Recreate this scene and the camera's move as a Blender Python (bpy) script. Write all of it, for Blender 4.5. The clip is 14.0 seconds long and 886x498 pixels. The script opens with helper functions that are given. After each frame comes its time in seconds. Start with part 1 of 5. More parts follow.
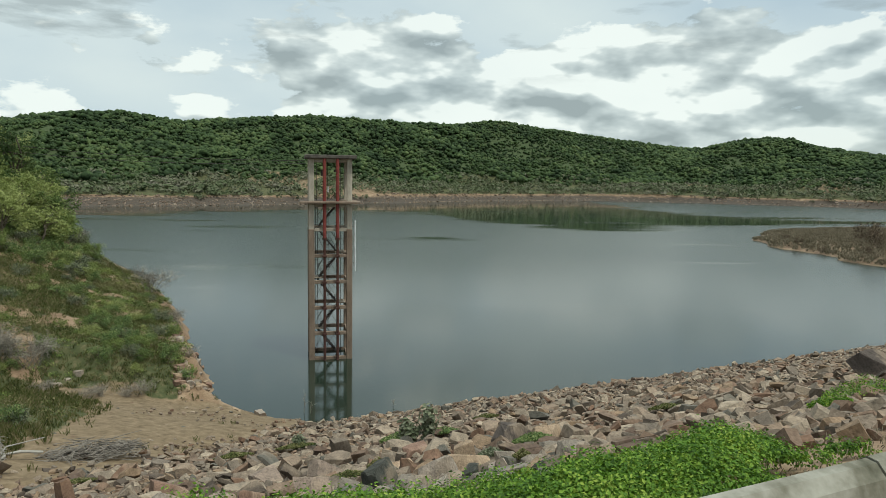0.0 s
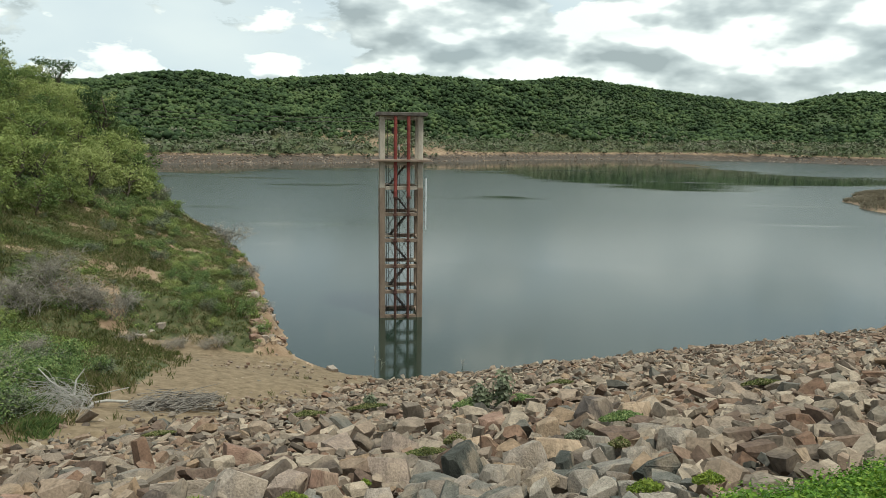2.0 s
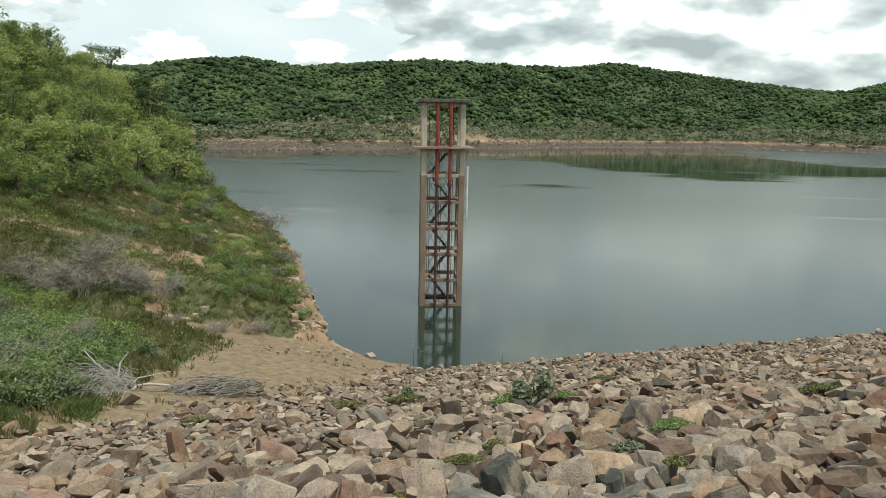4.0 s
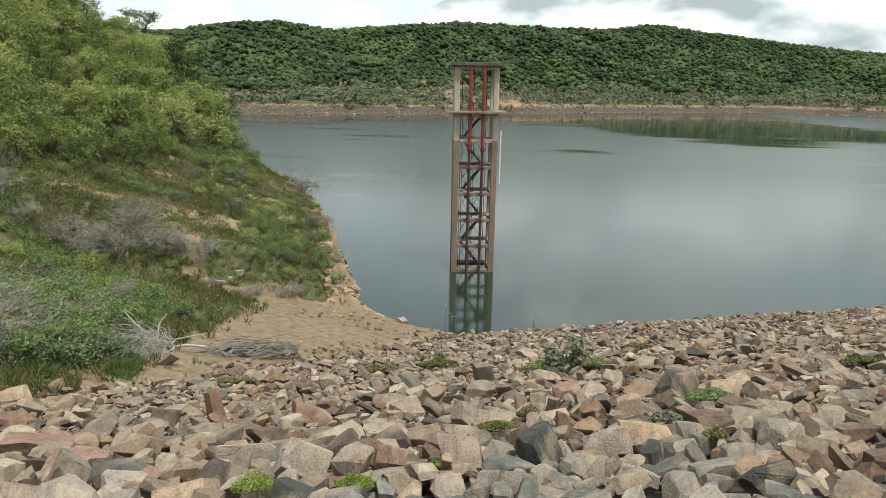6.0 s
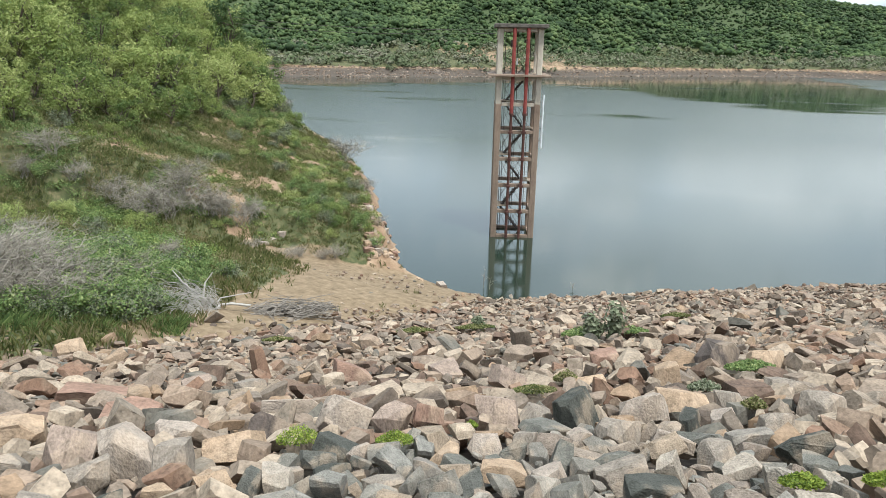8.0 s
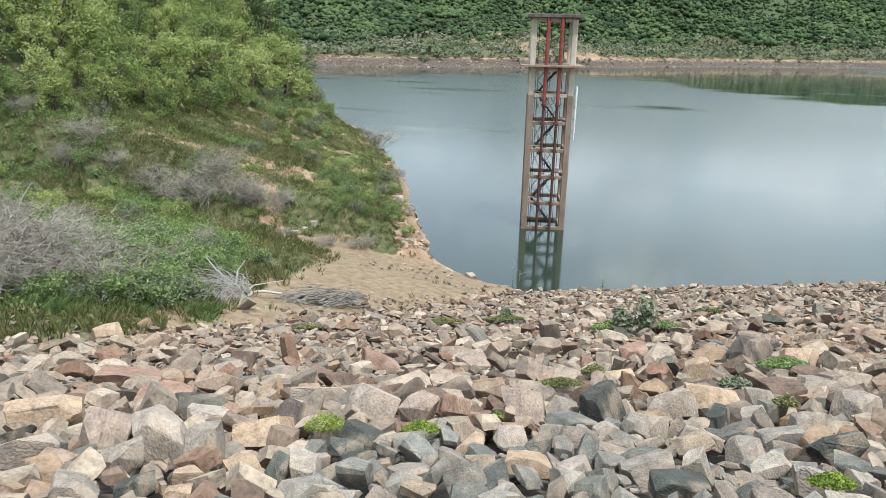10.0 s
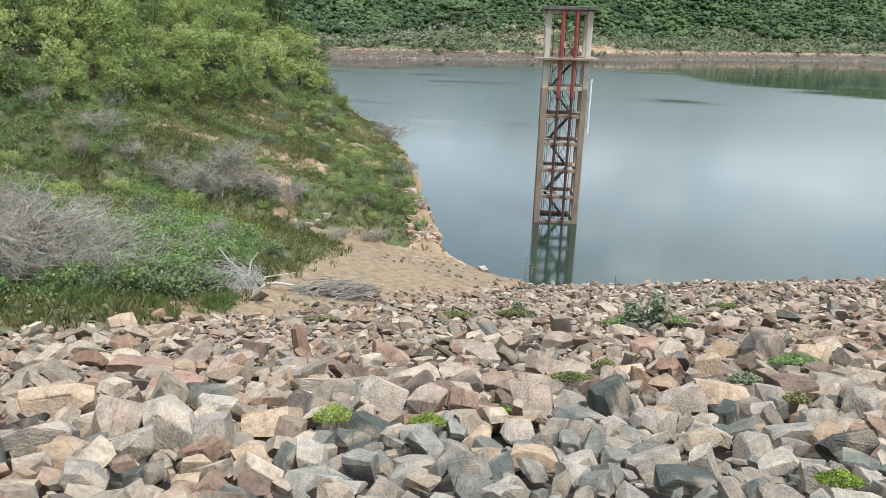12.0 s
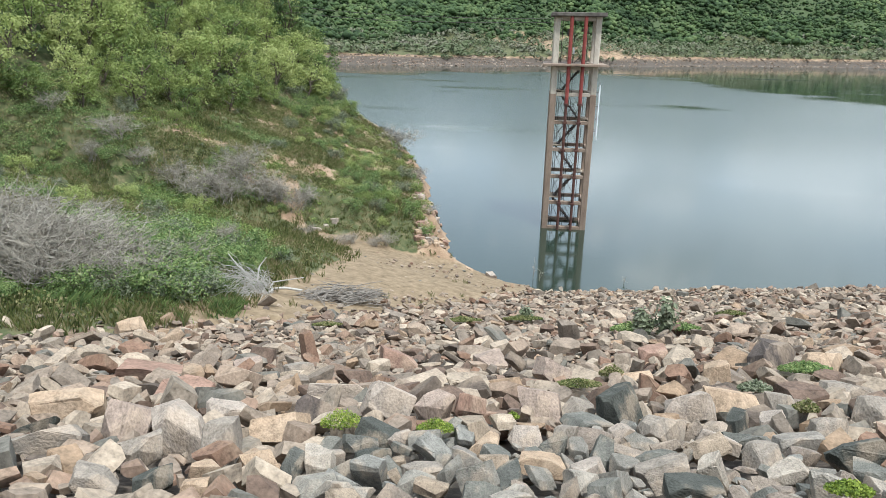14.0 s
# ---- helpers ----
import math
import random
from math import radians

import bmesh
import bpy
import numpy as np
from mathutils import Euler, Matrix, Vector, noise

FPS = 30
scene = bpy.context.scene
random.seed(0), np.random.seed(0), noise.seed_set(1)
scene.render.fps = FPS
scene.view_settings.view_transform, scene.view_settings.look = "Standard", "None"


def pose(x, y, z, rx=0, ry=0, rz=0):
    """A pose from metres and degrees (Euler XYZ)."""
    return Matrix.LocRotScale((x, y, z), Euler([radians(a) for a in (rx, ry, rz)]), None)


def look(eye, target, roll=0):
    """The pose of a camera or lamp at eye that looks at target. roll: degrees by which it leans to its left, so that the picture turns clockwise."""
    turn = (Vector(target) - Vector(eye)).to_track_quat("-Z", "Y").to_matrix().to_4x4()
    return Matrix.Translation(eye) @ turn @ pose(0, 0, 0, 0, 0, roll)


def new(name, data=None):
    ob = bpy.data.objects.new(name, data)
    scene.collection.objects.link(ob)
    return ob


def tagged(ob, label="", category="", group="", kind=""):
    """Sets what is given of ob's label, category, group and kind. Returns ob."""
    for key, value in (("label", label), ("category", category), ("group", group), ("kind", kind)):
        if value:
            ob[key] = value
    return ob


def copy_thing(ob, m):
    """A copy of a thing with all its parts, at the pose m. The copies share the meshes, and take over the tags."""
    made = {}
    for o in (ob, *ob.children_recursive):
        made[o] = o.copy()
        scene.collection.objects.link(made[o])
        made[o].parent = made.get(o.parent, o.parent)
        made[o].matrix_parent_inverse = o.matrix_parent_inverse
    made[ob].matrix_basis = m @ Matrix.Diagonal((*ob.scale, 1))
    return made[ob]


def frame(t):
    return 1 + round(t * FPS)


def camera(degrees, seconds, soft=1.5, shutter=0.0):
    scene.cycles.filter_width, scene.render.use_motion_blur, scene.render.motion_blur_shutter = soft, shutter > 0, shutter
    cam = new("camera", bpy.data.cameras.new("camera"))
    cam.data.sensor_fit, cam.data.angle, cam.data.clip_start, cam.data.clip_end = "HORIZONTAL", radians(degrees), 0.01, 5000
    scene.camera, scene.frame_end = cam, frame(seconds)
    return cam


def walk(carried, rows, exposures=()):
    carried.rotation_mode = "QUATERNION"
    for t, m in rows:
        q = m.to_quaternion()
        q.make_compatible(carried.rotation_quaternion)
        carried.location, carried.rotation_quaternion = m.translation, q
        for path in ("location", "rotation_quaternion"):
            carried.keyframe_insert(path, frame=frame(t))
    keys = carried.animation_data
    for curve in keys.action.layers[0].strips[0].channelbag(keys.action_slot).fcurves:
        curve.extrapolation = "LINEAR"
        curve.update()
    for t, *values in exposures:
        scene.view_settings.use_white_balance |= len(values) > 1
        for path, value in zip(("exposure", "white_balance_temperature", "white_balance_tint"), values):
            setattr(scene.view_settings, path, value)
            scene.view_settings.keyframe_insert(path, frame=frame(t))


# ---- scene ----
cam = camera(65.9, 14.0, soft=0.9)
PATH = [
    (0, (0.609, 0.838, 11.118), (0.64, 2.827, 10.911), 0.9),
    (0.5, (0.577, 0.985, 11.087), (0.532, 2.972, 10.863), 0.7),
    (1, (0.579, 1.114, 11.082), (0.453, 3.097, 10.85), 0.7),
    (1.5, (0.516, 1.269, 11.082), (0.371, 3.241, 10.782), 1.1),
    (2, (0.464, 1.395, 11.081), (0.297, 3.361, 10.752), 0.8),
    (2.5, (0.449, 1.569, 11.077), (0.245, 3.527, 10.724), 0.7),
    (3, (0.441, 1.654, 11.088), (0.208, 3.607, 10.726), 1.0),
    (5.5, (0.378, 1.793, 11.095), (0.028, 3.719, 10.687), 0.9),
    (6, (0.37, 1.801, 11.08), (0.002, 3.711, 10.613), 1.0),
    (6.5, (0.375, 1.772, 11.093), (-0.01, 3.659, 10.552), 0.9),
    (7, (0.361, 1.756, 11.099), (-0.048, 3.633, 10.544), 1.1),
    (7.5, (0.368, 1.764, 11.092), (-0.077, 3.632, 10.53), 1.1),
    (8, (0.369, 1.76, 11.091), (-0.103, 3.618, 10.522), 1.1),
    (10.5, (0.389, 1.756, 11.095), (-0.179, 3.576, 10.493), 1.1),
    (11, (0.399, 1.756, 11.095), (-0.179, 3.571, 10.488), 1.1),
    (11.5, (0.403, 1.749, 11.095), (-0.181, 3.562, 10.485), 1.2),
    (12, (0.403, 1.764, 11.094), (-0.185, 3.574, 10.478), 1.2),
    (12.5, (0.401, 1.763, 11.098), (-0.191, 3.572, 10.482), 1.2),
    (13, (0.401, 1.754, 11.1), (-0.195, 3.562, 10.487), 1.2),
    (13.5, (0.404, 1.744, 11.111), (-0.201, 3.551, 10.506), 1.2),
    (14, (0.401, 1.757, 11.101), (-0.21, 3.564, 10.5), 1.2),
]
SIZE = 1.6  # the plan below is drawn at 1 : 1.6, and set to true size at the end
EXPOSURES = [(0.0, -0.34, 6350, -2), (3.0, -0.02, 6450, -1), (5.5, 0.07, 6550, 1), (6.0, 0.17, 6500, 2), (6.5, 0.34, 6400, 3), (7.5, 0.56, 6150, 5), (11.0, 0.69, 5900, 5), (14.0, 0.68, 5850, 5)]
walk(cam, [(t, look(Vector(e) * SIZE, Vector(g) * SIZE, r)) for t, e, g, r in PATH], EXPOSURES)

# ---- world, sun ----
SUN_ELEV, SUN_AZ = radians(66), radians(130)
world = bpy.data.worlds.new("sky")
scene.world = world
world.use_nodes = True
wn, wl = world.node_tree.nodes, world.node_tree.links
wn.clear()


def wnode(kind, **values):
    n = wn.new(kind)
    for k, v in values.items():
        n.inputs[k].default_value = v
    return n


w_out = wnode("ShaderNodeOutputWorld")
w_sky = wnode("ShaderNodeTexSky")
w_sky.sky_type, w_sky.sun_disc = "NISHITA", False
w_sky.sun_elevation, w_sky.sun_rotation = SUN_ELEV, SUN_AZ
w_clear = wnode("ShaderNodeBackground", Strength=0.13)
wl.new(w_sky.outputs[0], w_clear.inputs[0])
w_co = wnode("ShaderNodeTexCoord")
w_vec = wnode("ShaderNodeVectorMath")
w_vec.operation = "MULTIPLY"
w_vec.inputs[1].default_value = (4.6, 4.6, 10.5)
wl.new(w_co.outputs["Generated"], w_vec.inputs[0])


def wnoise(scale, detail, rough, shift, lac=2.0):
    m = wnode("ShaderNodeVectorMath")
    m.operation = "ADD"
    m.inputs[1].default_value = shift
    wl.new(w_vec.outputs[0], m.inputs[0])
    n = wnode("ShaderNodeTexNoise", Scale=scale, Detail=detail, Roughness=rough, Lacunarity=lac)
    wl.new(m.outputs[0], n.inputs["Vector"])
    return n


def wramp(src, stops):
    r = wnode("ShaderNodeValToRGB")
    e = r.color_ramp.elements
    while len(e) < len(stops):
        e.new(0.5)
    for el, (p, c) in zip(e, stops):
        el.position, el.color = p, (*c, 1)
    wl.new(src.outputs[0], r.inputs[0])
    return r


def wmath(op, a, b=0.0, c=0.0):
    m = wnode("ShaderNodeMath")
    m.operation = op
    for i, v in enumerate((a, b, c)):
        if isinstance(v, (int, float)):
            m.inputs[i].default_value = v
        else:
            wl.new(v.outputs[0], m.inputs[i])
    return m


# heaped clouds: bright where the heap thins out above, grey under its belly; a long bank of them stands low over the hills
def wrange(src, a0, a1, b0, b1):
    m = wnode("ShaderNodeMapRange")
    m.interpolation_type = "SMOOTHSTEP"
    for k, v in (("From Min", a0), ("From Max", a1), ("To Min", b0), ("To Max", b1)):
        m.inputs[k].default_value = v
    wl.new(src, m.inputs["Value"])
    return m


w_axes = wnode("ShaderNodeSeparateXYZ")
wl.new(w_co.outputs["Generated"], w_axes.inputs[0])
n_here = wnoise(1.7, 12, 0.58, (0.35, 1.7, 0.2))
n_over = wnoise(1.7, 3, 0.5, (0.35, 1.7, 0.5))
n_veil = wnoise(0.35, 6, 0.5, (5.3, 0.7, 0.0))
n_swell = wnoise(0.8, 3, 0.5, (2.1, 4.4, 0.0))
bank_low = wmath("MULTIPLY", wrange(w_axes.outputs[2], 0.16, 0.24, 0.27, 0.0), wrange(w_axes.outputs[0], -0.30, -0.16, 0.25, 1.0))
lifted = wmath("ADD", n_here, bank_low)
lifted = wmath("ADD", lifted, wmath("MULTIPLY_ADD", n_swell, 0.35, -0.235))
n_puff = wnoise(1.7, 4.5, 0.52, (0.35, 1.7, 0.2))
edge = wmath("SUBTRACT", n_puff, n_over)
heap = wramp(lifted, [(0.535, (0, 0, 0)), (0.575, (1, 1, 1))])
belly = wramp(wmath("MULTIPLY_ADD", edge, 1.9, 0.5), [(0.2, (0.50, 0.55, 0.58)), (0.38, (0.72, 0.77, 0.80)), (0.5, (0.92, 0.96, 0.98)), (0.6, (1.28, 1.28, 1.27))])
veil = wramp(n_veil, [(0.3, (0.70, 0.81, 0.94)), (0.46, (0.86, 0.94, 1.02)), (0.62, (1.0, 1.05, 1.08))])
# flat grey rags of cloud above the bank
w_flat = wnode("ShaderNodeVectorMath")
w_flat.operation = "MULTIPLY"
w_flat.inputs[1].default_value = (3.6, 3.6, 17.0)
wl.new(w_co.outputs["Generated"], w_flat.inputs[0])
n_rag = wnode("ShaderNodeTexNoise", Scale=1.5, Detail=9, Roughness=0.56)
wl.new(w_flat.outputs[0], n_rag.inputs["Vector"])
rag = wmath("MULTIPLY", wramp(n_rag, [(0.56, (0, 0, 0)), (0.68, (1, 1, 1))]), wrange(w_axes.outputs[2], 0.12, 0.17, 0.0, 0.72))


def wblend(fac, under, over):
    m = wnode("ShaderNodeMix")
    m.data_type = "RGBA"
    wl.new(fac.outputs[0], m.inputs["Factor"])
    for key, src in (("A", under), ("B", over)):
        if isinstance(src, tuple):
            m.inputs[key].default_value = src
        else:
            wl.new(src, m.inputs[key])
    return m.outputs["Result"]


tone = wblend(heap, veil.outputs[0], belly.outputs[0])
tone = wblend(rag, tone, (0.50, 0.545, 0.575, 1))
mask = wramp(n_veil, [(0.3, (0.8,) * 3), (0.5, (0.96,) * 3)])
w_cloud = wnode("ShaderNodeBackground", Strength=0.95)
wl.new(tone, w_cloud.inputs[0])
w_mix = wnode("ShaderNodeMixShader")
wl.new(mask.outputs[0], w_mix.inputs[0])
wl.new(w_clear.outputs[0], w_mix.inputs[1])
wl.new(w_cloud.outputs[0], w_mix.inputs[2])
wl.new(w_mix.outputs[0], w_out.inputs[0])

sun = new("sun", bpy.data.lights.new("sun", "SUN"))
sun.data.energy, sun.data.angle, sun.data.color = 3.1, radians(4), (1.0, 0.95, 0.87)
sun.matrix_world = look((37, -31, 110), (0, 0, 0))


# ---- materials ----
def material(name, stops, scale=3.0, detail=6, rough=0.85, bump=0.3, dist=0.03, fine=40.0, fine_amount=0.35, spread="", metal=0.0, coords="Object", squash=None, through_light=0.0):
    """A noise-coloured surface: stops of (position, colour) along a broad noise, broken by a fine one. spread: 'object' or 'island' shifts it piece by piece."""
    m = bpy.data.materials.new(name)
    m.use_nodes = True
    n, l = m.node_tree.nodes, m.node_tree.links
    b = n["Principled BSDF"]
    b.inputs["Roughness"].default_value, b.inputs["Metallic"].default_value = rough, metal
    b.inputs["Specular IOR Level"].default_value = 0.3
    if coords == "Position":
        src = n.new("ShaderNodeNewGeometry").outputs["Position"]
    else:
        src = n.new("ShaderNodeTexCoord").outputs["Object"]
    if squash:
        mp = n.new("ShaderNodeMapping")
        mp.inputs["Scale"].default_value = squash
        l.new(src, mp.inputs["Vector"])
        src = mp.outputs[0]
    t1 = n.new("ShaderNodeTexNoise")
    t1.inputs["Scale"].default_value, t1.inputs["Detail"].default_value, t1.inputs["Roughness"].default_value = scale, detail, 0.6
    l.new(src, t1.inputs["Vector"])
    t2 = n.new("ShaderNodeTexNoise")
    t2.inputs["Scale"].default_value, t2.inputs["Detail"].default_value = fine, 4
    l.new(src, t2.inputs["Vector"])
    fac = n.new("ShaderNodeMath")
    fac.operation = "MULTIPLY_ADD"
    l.new(t2.outputs[0], fac.inputs[0])
    fac.inputs[1].default_value = fine_amount
    l.new(t1.outputs[0], fac.inputs[2])
    shift = n.new("ShaderNodeMath")
    shift.operation = "SUBTRACT"
    shift.inputs[1].default_value = fine_amount / 2
    l.new(fac.outputs[0], shift.inputs[0])
    value = shift.outputs[0]
    if spread:
        rnd = n.new("ShaderNodeObjectInfo").outputs["Random"] if spread == "object" else n.new("ShaderNodeNewGeometry").outputs["Random Per Island"]
        mid = n.new("ShaderNodeMath")
        mid.operation = "MULTIPLY_ADD"
        mid.inputs[1].default_value, mid.inputs[2].default_value = 0.5, -0.25
        l.new(rnd, mid.inputs[0])
        add = n.new("ShaderNodeMath")
        l.new(value, add.inputs[0])
        l.new(mid.outputs[0], add.inputs[1])
        value = add.outputs[0]
    r = n.new("ShaderNodeValToRGB")
    e = r.color_ramp.elements
    while len(e) < len(stops):
        e.new(0.5)
    for el, (p, c) in zip(e, stops):
        el.position, el.color = p, (*c, 1)
    l.new(value, r.inputs[0])
    l.new(r.outputs[0], b.inputs["Base Color"])
    if bump:
        bp = n.new("ShaderNodeBump")
        bp.inputs["Strength"].default_value, bp.inputs["Distance"].default_value = bump, dist
        l.new(fac.outputs[0], bp.inputs["Height"])
        l.new(bp.outputs[0], b.inputs["Normal"])
    if through_light:
        tr = n.new("ShaderNodeBsdfTranslucent")
        l.new(r.outputs[0], tr.inputs[0])
        mx = n.new("ShaderNodeMixShader")
        mx.inputs[0].default_value = through_light
        l.new(b.outputs[0], mx.inputs[1])
        l.new(tr.outputs[0], mx.inputs[2])
        l.new(mx.outputs[0], n["Material Output"].inputs["Surface"])
    return m


def stones(name, tints, spread):
    """Broken quarry stone: each piece takes one of the tints, with pale veins, dust and a rough skin."""
    m = material(name, [(0.22, (0.46,) * 3), (0.40, (0.78,) * 3), (0.56, (1.0,) * 3), (0.76, (1.26,) * 3)], scale=4 if spread == "object" else 9, rough=0.9, bump=0.5, dist=0.04 if spread == "object" else 0.025, fine=26 if spread == "object" else 45, fine_amount=0.75)
    n, l = m.node_tree.nodes, m.node_tree.links
    b = n["Principled BSDF"]
    base = b.inputs["Base Color"].links[0].from_socket
    rnd = n.new("ShaderNodeObjectInfo").outputs["Random"] if spread == "object" else n.new("ShaderNodeNewGeometry").outputs["Random Per Island"]
    pal = n.new("ShaderNodeValToRGB")
    pal.color_ramp.interpolation = "CONSTANT"
    e = pal.color_ramp.elements
    while len(e) < len(tints):
        e.new(0.5)
    for i, (el, c) in enumerate(zip(e, tints)):
        k = (c[1] / 0.26) ** 0.55
        el.position, el.color = i / len(tints), (c[0] * 0.79 * k, c[1] * 0.755 * k, c[2] * 0.705 * k, 1)
    l.new(rnd, pal.inputs[0])
    # patches of rust and pale crust over the piece
    co = n.new("ShaderNodeTexCoord")
    patch = n.new("ShaderNodeTexNoise")
    patch.inputs["Scale"].default_value, patch.inputs["Detail"].default_value = 1.6, 8
    l.new(co.outputs["Object"], patch.inputs["Vector"])
    pr = n.new("ShaderNodeMapRange")
    pr.inputs["From Min"].default_value, pr.inputs["From Max"].default_value = 0.52, 0.62
    pr.inputs["To Max"].default_value = 0.45
    l.new(patch.outputs[0], pr.inputs["Value"])
    crust = n.new("ShaderNodeMix")
    crust.data_type = "RGBA"
    crust.inputs["B"].default_value = (0.36, 0.275, 0.20, 1)
    l.new(pr.outputs[0], crust.inputs["Factor"])
    l.new(pal.outputs[0], crust.inputs["A"])
    mul = n.new("ShaderNodeMix")
    mul.data_type, mul.blend_type = "RGBA", "MULTIPLY"
    mul.inputs["Factor"].default_value = 1
    l.new(crust.outputs["Result"], mul.inputs["A"])
    l.new(base, mul.inputs["B"])
    l.new(mul.outputs["Result"], b.inputs["Base Color"])
    return m


TINTS = [(0.306, 0.245, 0.2), (0.358, 0.276, 0.217), (0.263, 0.217, 0.181), (0.34, 0.236, 0.179), (0.392, 0.324, 0.262), (0.29, 0.209, 0.165), (0.324, 0.272, 0.224), (0.358, 0.257, 0.179), (0.23, 0.162, 0.129), (0.426, 0.355, 0.286), (0.213, 0.201, 0.179), (0.315, 0.253, 0.206), (0.306, 0.193, 0.14), (0.365, 0.304, 0.245), (0.281, 0.236, 0.2), (0.188, 0.15, 0.126)]
MAT_ROCK = stones("riprap stone", TINTS, "object")
MAT_ROCK_FAR = stones("riprap stone joined", TINTS, "island")
MAT_ROCK_NEAR = stones("grey riprap stone", [(0.30, 0.275, 0.25), (0.36, 0.33, 0.295), (0.26, 0.245, 0.222), (0.40, 0.355, 0.31), (0.215, 0.214, 0.197), (0.34, 0.285, 0.24), (0.285, 0.28, 0.265), (0.17, 0.174, 0.162), (0.37, 0.30, 0.235), (0.31, 0.26, 0.225), (0.235, 0.23, 0.21), (0.33, 0.31, 0.28)], "object")
MAT_ROCK_GREY = stones("grey stone", [(0.33, 0.29, 0.255)], "object")
MAT_ROCK_PINK = stones("pinkish stone", [(0.365, 0.29, 0.25)], "object")
MAT_ROCK_DARK = stones("dark stone", [(0.175, 0.145, 0.135)], "object")
MAT_ROCK_BLUE = stones("blue green stone", [(0.13, 0.137, 0.126)], "object")
MAT_ROCK_TAN = stones("tan stone", [(0.44, 0.33, 0.24)], "object")
MAT_ROCK_RED = stones("red stone", [(0.37, 0.24, 0.19)], "object")
MAT_ROCK_PALE = stones("pale stone", [(0.40, 0.345, 0.305)], "object")
MAT_CONC = material("weathered concrete", [(0.25, (0.30, 0.26, 0.21)), (0.5, (0.46, 0.40, 0.33)), (0.75, (0.58, 0.52, 0.44))], scale=1.6, fine=18, rough=0.9, bump=0.4, dist=0.01, squash=(1, 1, 0.35))
MAT_CONC_WET = material("stained concrete", [(0.25, (0.131, 0.09, 0.067)), (0.5, (0.23, 0.168, 0.127)), (0.75, (0.312, 0.242, 0.189))], scale=1.6, fine=18, rough=0.9, bump=0.4, dist=0.01, squash=(1, 1, 0.35))
MAT_SLAB = material("dark concrete", [(0.3, (0.06, 0.05, 0.045)), (0.7, (0.16, 0.14, 0.12))], scale=3, rough=0.9)
MAT_KERB = material("kerb concrete", [(0.28, (0.07, 0.068, 0.045)), (0.45, (0.18, 0.168, 0.13)), (0.6, (0.30, 0.285, 0.24)), (0.8, (0.41, 0.39, 0.34))], scale=3.2, fine=30, rough=0.92, bump=0.5, dist=0.01)
MAT_RED = material("red painted pipe", [(0.3, (0.15, 0.03, 0.026)), (0.6, (0.25, 0.055, 0.045)), (0.8, (0.27, 0.11, 0.085))], scale=3, rough=0.6, bump=0.1)
MAT_RUST = material("rusted steel", [(0.3, (0.045, 0.022, 0.018)), (0.6, (0.10, 0.045, 0.035)), (0.8, (0.16, 0.08, 0.05))], scale=4, rough=0.85, bump=0.3)
MAT_STEEL = material("dark steel", [(0.3, (0.035, 0.028, 0.025)), (0.7, (0.09, 0.07, 0.06))], scale=4, rough=0.7)
MAT_WHITE = material("white paint", [(0.3, (0.55, 0.57, 0.58)), (0.7, (0.78, 0.80, 0.80))], scale=3, rough=0.5, bump=0.05)
MAT_PLANK = material("weathered plank", [(0.3, (0.22, 0.16, 0.11)), (0.7, (0.45, 0.38, 0.30))], scale=3, rough=0.9)
MAT_LEAF_HILL = material("far foliage", [(0.26, (0.022, 0.042, 0.015)), (0.42, (0.044, 0.074, 0.027)), (0.56, (0.08, 0.124, 0.044)), (0.74, (0.15, 0.195, 0.074))], scale=0.028, detail=8, fine=0.16, fine_amount=0.95, rough=0.8, bump=0, coords="Position", through_light=0.3)
MAT_LEAF_TREE = material("tree foliage", [(0.1, (0.067, 0.111, 0.034)), (0.3, (0.159, 0.212, 0.062)), (0.5, (0.270, 0.318, 0.096)), (0.75, (0.395, 0.424, 0.164))], scale=0.5, fine=4, rough=0.65, bump=0, spread="object", through_light=0.4)
MAT_LEAF_WEED = material("weed foliage", [(0.2, (0.05, 0.11, 0.014)), (0.45, (0.105, 0.21, 0.022)), (0.65, (0.19, 0.315, 0.035)), (0.85, (0.36, 0.45, 0.075))], scale=2.5, fine=20, rough=0.6, bump=0, spread="island", through_light=0.3, coords="Position")
MAT_MOSS = material("yellow green weed foliage", [(0.2, (0.08, 0.12, 0.018)), (0.45, (0.165, 0.225, 0.032)), (0.65, (0.265, 0.325, 0.05)), (0.85, (0.39, 0.425, 0.09))], scale=5, fine=40, rough=0.65, bump=0, spread="island", through_light=0.3, coords="Position")
MAT_BUSH = material("bush foliage", [(0.2, (0.072, 0.118, 0.042)), (0.45, (0.143, 0.212, 0.068)), (0.65, (0.233, 0.301, 0.104)), (0.85, (0.376, 0.407, 0.177))], scale=2.5, fine=20, rough=0.65, bump=0, spread="island", through_light=0.35, coords="Position")
MAT_PALE_WOOD = material("bleached wood", [(0.3, (0.315, 0.292, 0.262)), (0.7, (0.495, 0.465, 0.427))], scale=6, rough=0.85, bump=0.2)
MAT_LEAF_GREY = material("grey green foliage", [(0.2, (0.080, 0.098, 0.053)), (0.5, (0.159, 0.180, 0.105)), (0.8, (0.262, 0.270, 0.188))], scale=2.5, fine=20, rough=0.7, bump=0, spread="island", through_light=0.2, coords="Position")
